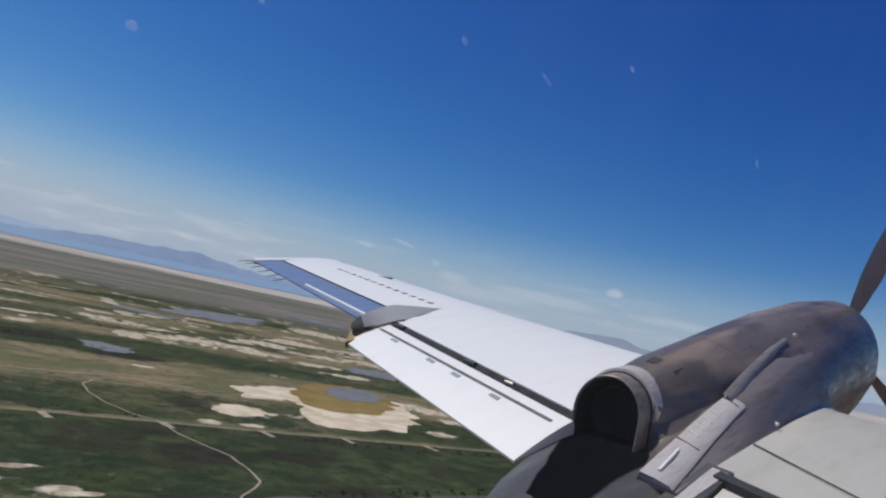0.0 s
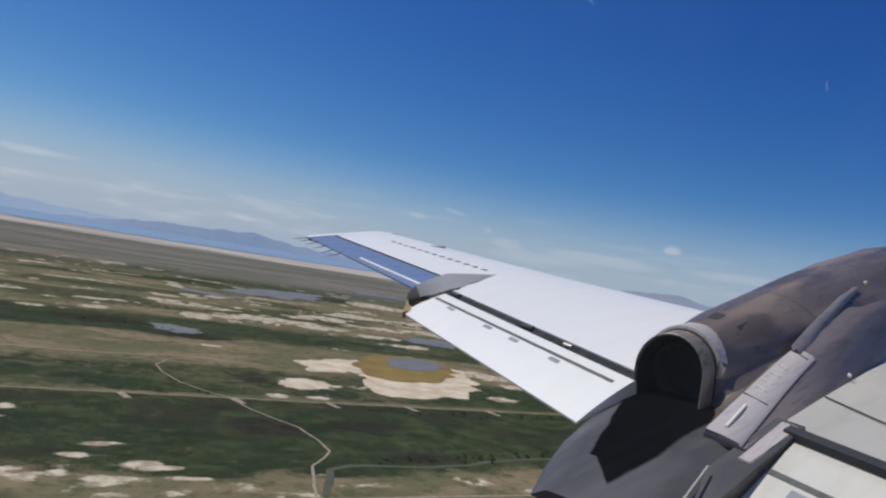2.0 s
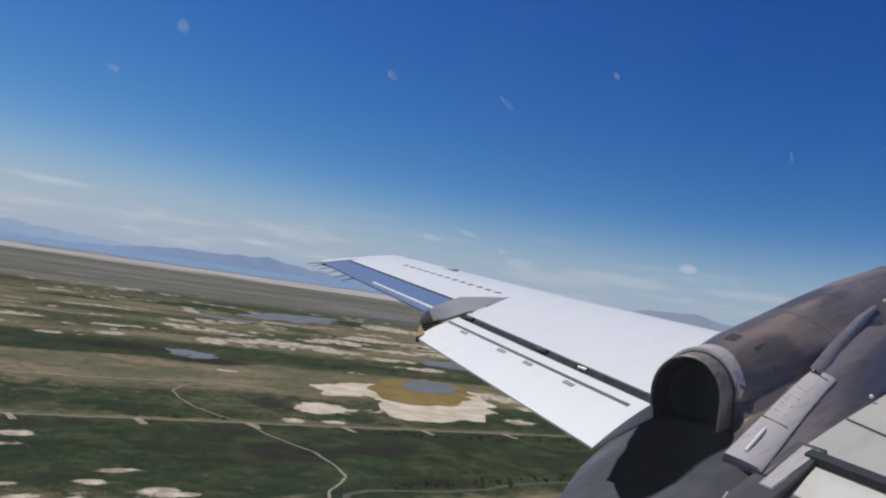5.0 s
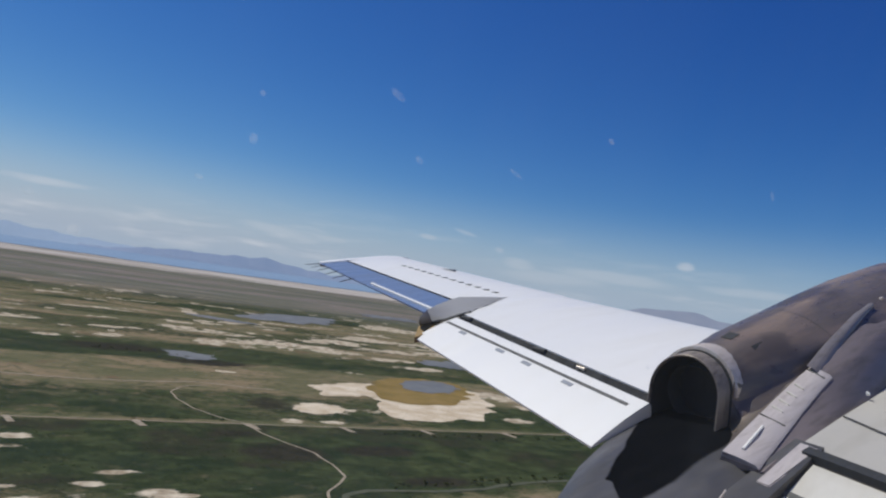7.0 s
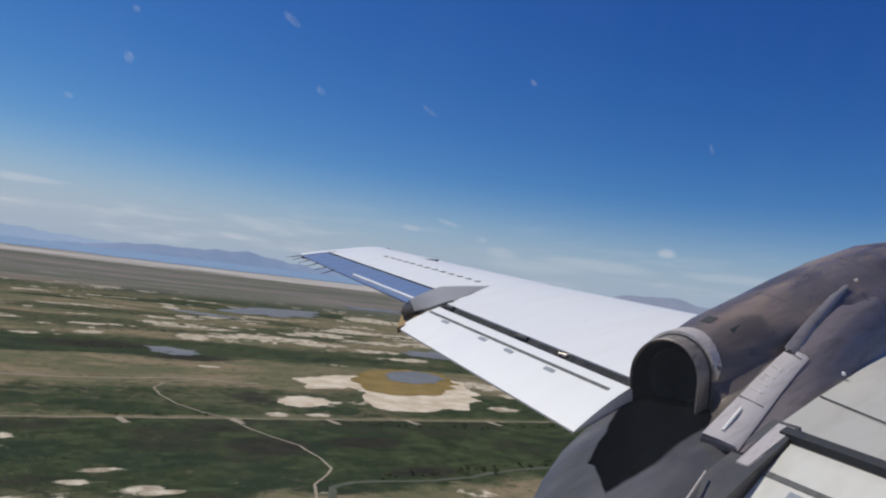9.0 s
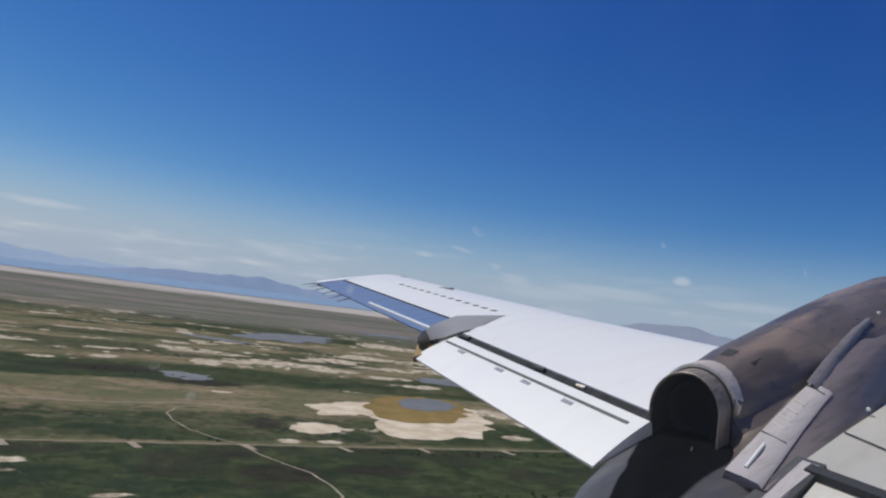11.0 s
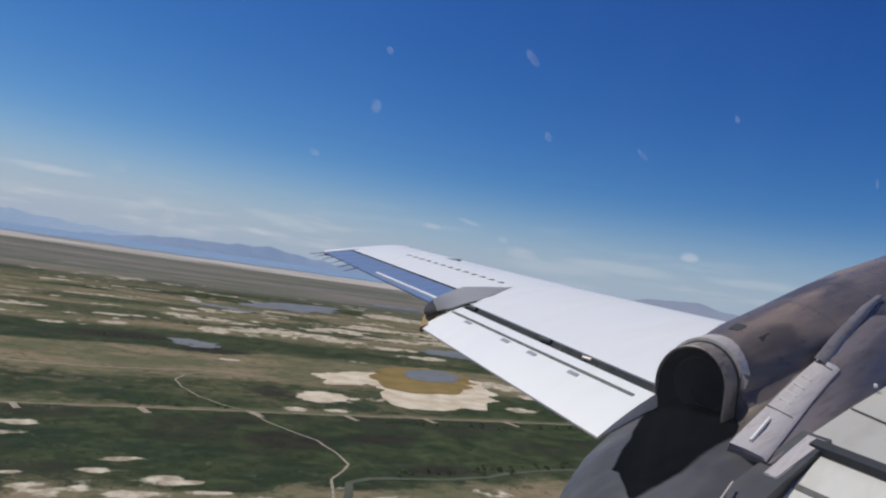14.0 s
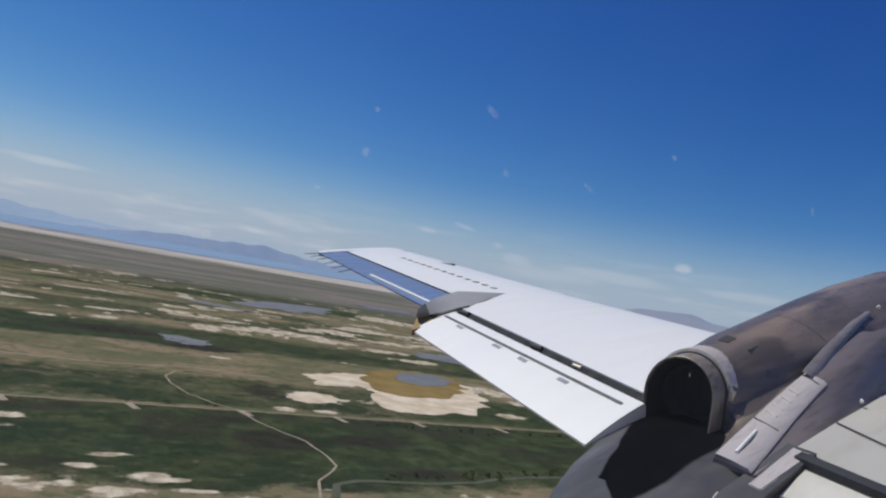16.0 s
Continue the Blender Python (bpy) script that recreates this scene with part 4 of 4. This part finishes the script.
def tail_ring(x, inner, outer, top, low, dip=0.0):
    ring = []
    for k in range(25):
        f = k / 24
        edge = 0.045 * max(0.0, abs(f - 0.5) * 2 - 0.72) / 0.28
        ring.append((x, inner + (outer - inner) * f, top - edge + 0.012 * math.sin(math.pi * f) - dip * math.sin(math.pi * min(1, max(0, (f - 0.26) / 0.68))) ** 1.3))
    ring += [(x, outer - 0.03, 0.5 * (top + low)), (x, outer * 0.75 + inner * 0.25, low), (x, outer * 0.25 + inner * 0.75, low), (x, inner + 0.03, 0.5 * (top + low))]
    return ring


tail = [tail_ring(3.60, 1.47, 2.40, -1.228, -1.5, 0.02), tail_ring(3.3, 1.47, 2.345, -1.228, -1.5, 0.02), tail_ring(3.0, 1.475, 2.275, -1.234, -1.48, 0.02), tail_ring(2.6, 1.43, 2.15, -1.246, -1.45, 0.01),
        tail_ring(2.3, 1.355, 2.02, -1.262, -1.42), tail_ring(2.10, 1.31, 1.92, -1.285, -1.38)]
part("tail_fairing", loft(tail), TAIL, nacelle, "broad grey tail fairing with a tongue of soot and painted shadow", True)
part("tail_seam", rod((2.74, 1.462, -1.238), (2.29, 1.362, -1.272), 0.005), STEEL, nacelle, "bright worn edge of the fairing")


def arch(x0, x1, r_out, r_in, foot, tilt=0.24, lip=0.012):
    """An upside-down U of sheet metal from x0 back to x1, its legs running down to foot; the mouth leans back towards them."""
    def bow(x, r):
        out = []
        for k in range(9):
            out.append((NY + 0.01 - r, foot + (EXHAUST_Z - foot) * k / 8))
        out += [(NY + 0.01 - r * math.cos(math.pi * k / 28), EXHAUST_Z + r * math.sin(math.pi * k / 28)) for k in range(1, 28)]
        for k in range(9):
            out.append((NY + 0.01 + r, EXHAUST_Z + (foot - EXHAUST_Z) * k / 8))
        return [(x + tilt * (z - EXHAUST_Z - r), y, z) for y, z in out]

    mid = 0.5 * (r_out + r_in)
    return loft([bow(x0, r_out), bow(x1 + lip, r_out), bow(x1, mid + 0.3 * (r_out - mid)), bow(x1, mid - 0.3 * (mid - r_in)), bow(x1 + lip, r_in), bow(x0, r_in)], closed=False)


EXHAUST_Z = -1.078
pipe = part("exhaust_pipe", arch(3.74, 3.49, 0.222, 0.203, -1.34), PIPE, nacelle, "sooty steel exhaust pipe", True)
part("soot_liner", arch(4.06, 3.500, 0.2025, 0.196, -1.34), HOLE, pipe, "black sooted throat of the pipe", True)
# Added plate: flat black for the dark depth of the pipe.
part("dark_throat_plug", slab([(3.70, NY - 0.17, -0.91), (3.70, NY + 0.19, -0.91), (3.67, NY + 0.19, -0.91), (3.67, NY - 0.17, -0.91)], 0.42), HOLE, pipe, "black plate closing the throat in place of its shade")
lip = lambda x, r: [(x, NY + 0.01 + r * math.cos(math.pi * k / 18), EXHAUST_Z - 0.02 + r * math.sin(math.pi * k / 18)) for k in range(36)]
part("inner_pipe", loft([lip(3.72, 0.168), lip(3.56, 0.168), lip(3.552, 0.163), lip(3.56, 0.158), lip(3.72, 0.158)], caps=False), RUBBER, pipe, "black inner exhaust pipe", True)
part("clamp_band", arch(3.745, 3.612, 0.247, 0.205, -1.03, 0.16, 0.006), STEEL, pipe, "bright scuffed steel band", True)
part("seam_band", arch(3.614, 3.598, 0.229, 0.205, -1.32, 0.20, 0.002), RUBBER, pipe)
for x, deg, r0 in ((3.86, 96.0, 0.247), (3.90, 134.0, 0.262)):
    r1 = r0 + 0.010
    pt = lambda xx, dd, rr: (xx, NY + rr * math.cos(radians(dd)), -1.06 + rr * math.sin(radians(dd)))
    part("cowl_port", slab([pt(x, deg - 7, r0 + 0.004), pt(x + 0.10, deg - 7, r1 + 0.012), pt(x + 0.10, deg + 7, r1 + 0.012), pt(x, deg + 7, r0 + 0.004)], 0.012), RUBBER, nacelle, "dark vent port")

for x, cz, r, wide, outer, foot, low, dome in ((4.6, -1.04, 0.308, 0.62, 0.42, -1.21, -1.7, 0.5), (5.95, -1.01, 0.402, 0.52, 0.47, -1.12, -1.72, 1.0)):
    lines = []
    for dx in (-0.003, 0.003):
        ring = pear(x + dx, NY, cz, r, wide, outer, foot, low, dome)[1:17]
        lines.append([(x + dx, NY + (q[1] - NY) * 1.006, foot + (q[2] - foot) * 1.006 + 0.001) for q in ring])
    part("cowl_seam", loft(lines, closed=False), GROOVE, nacelle)

# inboard shoulder of the nacelle: x, then y and z of its outer and inner top edge, and the foot's y
SHOULDER = [(3.03, 1.628, -1.186, 1.476, -1.213, 1.43), (3.32, 1.676, -1.167, 1.53, -1.195, 1.435), (3.77, 1.717, -1.10, 1.592, -1.128, 1.44), (4.06, 1.717, -1.03, 1.608, -1.058, 1.445),
            (4.25, 1.697, -0.972, 1.604, -1.000, 1.45), (4.5, 1.690, -0.925, 1.60, -0.965, 1.455), (5.0, 1.715, -0.845, 1.63, -0.895, 1.47), (5.6, 1.740, -0.80, 1.66, -0.85, 1.50)]


def shoulder(x, k, lift=0.0):
    """A point on the shoulder's flat top, k from its outer to its inner edge."""
    xs = [r[0] for r in SHOULDER]
    py, pz, qy, qz = (float(np.interp(x, xs, [r[c] for r in SHOULDER])) for c in (1, 2, 3, 4))
    return Vector((x, py + (qy - py) * k, pz + (qz - pz) * k + lift))


walls, plates = [], []
for x, py, pz, qy, qz, foot in SHOULDER:
    base = wing_z(foot) - 0.04
    walls.append([(x, py, pz), (x, qy, qz), (x, qy - 0.022, qz - 0.022), (x, qy - 0.022 - 0.42 * (qy - foot), qz * 0.62 + base * 0.38), (x, qy - 0.012 - 0.75 * (qy - foot), qz * 0.28 + base * 0.72), (x, foot, base), (x, py + 0.10, base), (x, py + 0.05, pz - 0.10)])
for x in (3.03, 3.32, 3.55, 3.77, 4.06, 4.19):
    p, q = shoulder(x, 0.0), shoulder(x, 1.0)
    plates.append([(x, p.y + 0.004, p.z + 0.005), (x, 0.5 * (p.y + q.y), 0.5 * (p.z + q.z) + 0.009), (x, q.y - 0.004, q.z + 0.005), (x, q.y - 0.02, q.z - 0.012), (x, p.y + 0.01, p.z - 0.02)])
part("shoulder", loft(walls), FLANK, nacelle, "smoke-stained inboard shoulder of the nacelle in a painted shade tone", True)
skirt = []
for k in range(9):
    f = k / 8
    z = -0.99 - 0.30 * f
    a, b = Vector((3.615 + 0.22 * (z + 0.85), 1.862, z)), shoulder(4.06 - 0.98 * f, 0.0, -0.004)
    skirt.append([a.lerp(b, g) + Vector((0, 0, -0.05 * math.sin(math.pi * g) * (1 - f))) for g in (0, 0.2, 0.4, 0.6, 0.8, 1.0)])
part("cowl_skirt", loft(skirt, closed=False), COWL, nacelle, "smoke-stained skin between exhaust and shoulder", True)
strake = part("strake", loft(plates), STRAKE, nacelle, "dull light metal strip along the shoulder", True)
# the shoulder runs on up the cowling; a slim rounded bead paints its sheen
bead = []
for x, y, z, w in ((4.15, 1.660, -1.010, 0.060), (4.30, 1.672, -0.968, 0.058), (4.50, 1.695, -0.917, 0.050), (4.75, 1.720, -0.864, 0.042), (5.06, 1.745, -0.797, 0.034), (5.35, 1.765, -0.748, 0.020)):
    along, out = Vector((0, 0.6, 0.8)), Vector((0, -0.8, 0.6))
    c = Vector((x, y, z))
    bead.append([c - along * w - out * 0.02, c - along * w * 0.5 + out * 0.003, c + out * 0.009, c + along * w * 0.5 + out * 0.003, c + along * w - out * 0.02])
part("shoulder_sheen", loft(bead, closed=False), BEAD, nacelle, "pale strip painting the ridge's sheen up the cowling", True)
# bright stud for the rivet's glint at the streak's upper end
part("rivet_glint", rod((5.46, 1.752, -0.722), (5.46, 1.735, -0.710), 0.014, 0.010, 8), STEEL, nacelle)
part("grab_rod", rod(shoulder(3.12, 0.45, 0.012), shoulder(3.42, 0.42, 0.012), 0.008), WHITE, strake, "thin bright rod")
part("joint_strip", slab([shoulder(3.54, 0.0, 0.010), shoulder(3.55, 0.0, 0.010), shoulder(3.53, 1.0, 0.010), shoulder(3.52, 1.0, 0.010)], 0.01), GROOVE, strake)
for k in range(4):
    part("rib", rod(shoulder(3.67 + 0.10 * k, 0.15, 0.008), shoulder(3.65 + 0.10 * k, 0.6, 0.008), 0.009, 0.007, 6), WHITE_DULL, strake)
part("joint_strip", slab([shoulder(4.15, 0.0, 0.010), shoulder(4.16, 0.0, 0.010), shoulder(4.14, 1.0, 0.010), shoulder(4.13, 1.0, 0.010)], 0.01), GROOVE, strake)
part("root_strip", slab([(3.43, 1.445, -1.190), (3.43, 1.358, -1.199), (2.95, 1.372, -1.252), (2.95, 1.432, -1.244)], 0.012, 0.004), STRAKE, airplane, "light grey strip at the flap's inner end")
# white stud that paints a sun glint on the flank
part("rivet_glint", rod((4.35, 1.462, -1.13), (4.35, 1.446, -1.13), 0.014, 0.010, 8), WHITE, nacelle)

# propeller at rest
prop = empty("propeller")
prop.parent = airplane
tagged(prop, "three-bladed propeller at rest ahead of the nacelle")
HUB = Vector((7.93, NY, -1.0))
part("spinner", loft([[HUB + Vector((dx, r * math.cos(2 * math.pi * i / 24), r * math.sin(2 * math.pi * i / 24))) for i in range(24)] for dx, r in ((-0.17, 0.24), (0.0, 0.24), (0.2, 0.19), (0.36, 0.10), (0.42, 0.02))]), STEEL, prop, "polished metal spinner", True)
for k in range(3):
    a = radians(-11 + 120 * k)
    span, side = Vector((0, math.cos(a), math.sin(a))), Vector((0, -math.sin(a), math.cos(a)))
    bl = []
    for r, chord, twist in ((0.2, 0.10, 60), (0.4, 0.17, 50), (0.7, 0.21, 38), (1.0, 0.20, 28), (1.22, 0.16, 22), (1.32, 0.08, 20)):
        tw = radians(twist)
        ch, nm = side * math.cos(tw) + Vector((1, 0, 0)) * math.sin(tw), Vector((1, 0, 0)) * math.cos(tw) - side * math.sin(tw)
        c = HUB + span * r
        bl.append([c - ch * chord / 2, c + nm * 0.018, c + ch * chord / 2, c - nm * 0.012])
    part("blade", loft(bl), PROP, prop, "brown-grey propeller blade", True)

# ---- cabin shell and window ----
CY, CZ, RAD = -0.86, -0.25, 1.0
W_X0, W_X1, W_A0, W_A1 = -0.16, 0.62, 1.0, 30.0


def cabin_ring(x, r):
    stops = sorted({*[radians(15 * k) for k in range(24)], radians(W_A0), radians(W_A1)})
    return [(x, CY + r * math.cos(t), CZ + r * math.sin(t)) for t in stops], stops


def shell(r):
    bm = bmesh.new()
    xs = (-2.6, -1.2, W_X0, W_X1, 1.6, 3.0, 4.4)
    rows, stops = [], None
    for x in xs:
        ring, stops = cabin_ring(x, r)
        rows.append([bm.verts.new(p) for p in ring])
    for i in range(len(xs) - 1):
        for j in range(len(stops)):
            k = (j + 1) % len(stops)
            mid = math.degrees(stops[j]) + 0.5
            if xs[i] == W_X0 and W_A0 <= mid < W_A1:
                continue
            bm.faces.new((rows[i][j], rows[i][k], rows[i + 1][k], rows[i + 1][j]))
    bm.faces.new(rows[0]), bm.faces.new(rows[-1][::-1])
    return bm


fuselage = part("fuselage", shell(RAD), WHITE, airplane, "white fuselage skin with a window opening", True)
part("cabin_lining", shell(RAD - 0.03), CABIN, fuselage, "grey cabin lining")


def wall_point(x, deg, r):
    return (x, CY + r * math.cos(radians(deg)), CZ + r * math.sin(radians(deg)))


window = empty("window_pane_unit")
window.parent = airplane
tagged(window, "scratched acrylic cabin window with dried spots")
angs = np.linspace(W_A0, W_A1, 9)
bm = loft([[wall_point(W_X0, d, RAD - 0.012) for d in angs], [wall_point(W_X1, d, RAD - 0.012) for d in angs]], closed=False)
pane = part("pane", bm, PANE, window)
pane.visible_shadow = False
def spot(az_x, az_y, long, high, seed):
    """A dried spot on the pane, in the line from the eye with slopes az_x, az_y in the wing's frame."""
    rnd = random.Random(seed)
    way_ = Vector((az_x, 1.0, az_y))
    lo, hi = 0.02, 0.4
    for _ in range(40):
        m = (lo + hi) / 2
        q = way_ * m
        if math.hypot(q.y - CY, q.z - CZ) < RAD - 0.016:
            lo = m
        else:
            hi = m
    c = way_ * lo
    right = Vector((1, 0, 0))
    tall = Vector((0, -(c.z - CZ), c.y - CY)).normalized()
    bm = bmesh.new()
    vs = []
    for i in range(20):
        a = 2 * math.pi * i / 20
        k = 0.9 + 0.18 * math.sin(2 * a + seed) + rnd.uniform(-0.06, 0.06)
        vs.append(bm.verts.new(c + right * (0.75 * long * k * math.cos(a)) + tall * (0.75 * high * k * math.sin(a) - 0.3 * long * k * math.cos(a))))
    bm.faces.new(vs)
    ob = part("dried_spot", bm, SPECK, window)
    ob.visible_shadow = False


for i, (sx, sy, w, h) in enumerate(((0.982, 0.161, 0.00243, 0.00061), (0.736, 0.184, 0.00135, 0.00068), (0.441, 0.28, 0.00073, 0.00049), (0.128, 0.133, 0.00088, 0.00088), (0.339, 0.151, 0.00069, 0.00057), (0.692, 0.299, 0.00175, 0.00108), (2.097, 0.103, 0.002, 0.0015), (1.439, -0.325, 0.00096, 0.00077), (0.423, 0.21, 0.00107, 0.00095), (0.175, 0.08, 0.00099, 0.00088), (1.296, 0.241, 0.00125, 0.00089))):
    spot(sx, sy, w, h, 60 + i)


# ---- scrub, bushes and trees ----
def leaf_clump(bm, c, size, count, rnd):
    """Loose small leaf faces filling an uneven clump."""
    for _ in range(count):
        d = Vector((rnd.gauss(0, 1), rnd.gauss(0, 1), rnd.gauss(0, 0.8)))
        d = d.normalized() * (rnd.random() ** 0.45) * size
        p = c + d
        a = Vector((rnd.uniform(-1, 1), rnd.uniform(-1, 1), rnd.uniform(-0.6, 0.6))).normalized()
        b = a.cross(Vector((rnd.uniform(-1, 1), rnd.uniform(-1, 1), rnd.uniform(-1, 1)))).normalized()
        s = size * rnd.uniform(0.25, 0.5)
        bm.faces.new([bm.verts.new(p + a * s), bm.verts.new(p + b * s * 0.7), bm.verts.new(p - a * s), bm.verts.new(p - b * s * 0.7)])


def tree(name, height, mat, label, seed, spread=0.5):
    rnd = random.Random(seed)
    root = empty(name)
    trunk = loft([[Vector((rr * math.cos(k * 1.0472), rr * math.sin(k * 1.0472), z)) + Vector((0.02 * z, 0.03 * z, 0)) for k in range(6)] for z, rr in ((-0.3, 0.04 * height), (height * 0.25, 0.03 * height), (height * 0.6, 0.015 * height))])
    part("trunk", trunk, BARK, root)
    crown = bmesh.new()
    for k in range(11):
        a, r = rnd.uniform(0, 6.28), height * spread * rnd.uniform(0.15, 0.8)
        z = height * rnd.uniform(0.35, 0.92)
        c = Vector((r * math.cos(a), r * math.sin(a), z))
        leaf_clump(crown, c, height * rnd.uniform(0.13, 0.24), 26, rnd)
        if k < 4:
            low = Vector((0, 0, height * 0.3))
            part("limb", rod(low, c, 0.012 * height, 0.005 * height, 5), BARK, root)
    part("crown", crown, mat, root)
    return tagged(root, label, "tree", group="trees on the marsh")


rnd = random.Random(77)
kinds = [tree("tree", 6.0, LEAF, "low dark green tree in the marsh scrub", 201, 0.55), tree("tree", 4.6, LEAF, "broad dark green bush tree in the marsh scrub", 202, 0.8), tree("poplar", 9.0, LEAF_PALE, "slender yellow-green tree beside the canal", 203, 0.22)]


def stand(kind, x, y, s, first=[True, True, True]):
    gx, gy, gz = (float(v) for v in lay(np.float64(x), np.float64(y)))
    m = Matrix.Translation((gx, gy, gz)) @ Matrix.Rotation(rnd.uniform(0, 6.28), 4, "Z")
    if first[kind]:
        kinds[kind].matrix_basis = m
        first[kind] = False
    else:
        ob = copy_thing(kinds[kind], m)
        ob.scale = (s, s, s * (rnd.uniform(0.5, 0.75) if kind < 2 else 1.0))


for (ax, ay), (bx, by), n in (((-20, 850), (120, 940), 22), ((120, 940), (240, 1030), 18), ((-60, 1130), (120, 1230), 20), ((120, 1230), (300, 1330), 14), ((-420, 1010), (-300, 1080), 8), ((-820, 1640), (-560, 1700), 16)):
    for k in range(n):
        f = rnd.random()
        stand(rnd.choice((0, 1, 1)), ax + (bx - ax) * f + rnd.gauss(0, 9), ay + (by - ay) * f + rnd.gauss(0, 8), rnd.uniform(0.6, 1.3))
for k in range(24):
    f = rnd.uniform(0.0, 0.75)
    i = min(2, int(f * 3))
    (ax, ay), (bx, by) = CANAL[i], CANAL[i + 1]
    g = f * 3 - i
    off = rnd.choice((-28, 28))
    stand(2, ax + (bx - ax) * g + off, ay + (by - ay) * g + off * 0.3, rnd.uniform(0.7, 1.2))

quads, verts = [], []
for k in range(3600):
    u, v = rnd.uniform(-420, 620), rnd.uniform(420, 1300)
    x, y = from_uv(u, v)
    g, b, s, d, f = (float(q) for q in covers(np.float64(x), np.float64(y)))
    keep = 0.10 if b > 0.5 else (0.02 if s > 0.5 else 0.9 * g)
    inpond = math.hypot(x - POND_AT[0], y - POND_AT[1]) < 90
    if rnd.random() > keep or inpond or abs(v - NEAR_ROAD) < 5 or abs(v - FAR_ROAD) < 8:
        continue
    size = rnd.uniform(0.3, 0.9) * (0.6 if b > 0.5 else 1)
    for q in range(9):
        c = Vector((x + rnd.gauss(0, size), y + rnd.gauss(0, size), size * rnd.uniform(0.1, 0.8)))
        a, t = rnd.uniform(0, 6.28), rnd.uniform(0.3, 1.2)
        e = Vector((math.cos(a), math.sin(a), 0)) * size * 0.55
        w = Vector((-math.sin(a) * math.cos(t), math.cos(a) * math.cos(t), math.sin(t))) * size * 0.5
        n0 = len(verts)
        verts += [c - e - w, c + e - w * 0.8, c + e * 0.7 + w, c - e * 0.8 + w]
        quads.append((n0, n0 + 1, n0 + 2, n0 + 3))
me = bpy.data.meshes.new("scrub")
me.from_pydata([tuple(v) for v in verts], [], quads)
me.materials.append(LEAF)
tagged(new("scrub", me), "scattered low dark scrub and reed tufts", "scrub", kind="stuff")
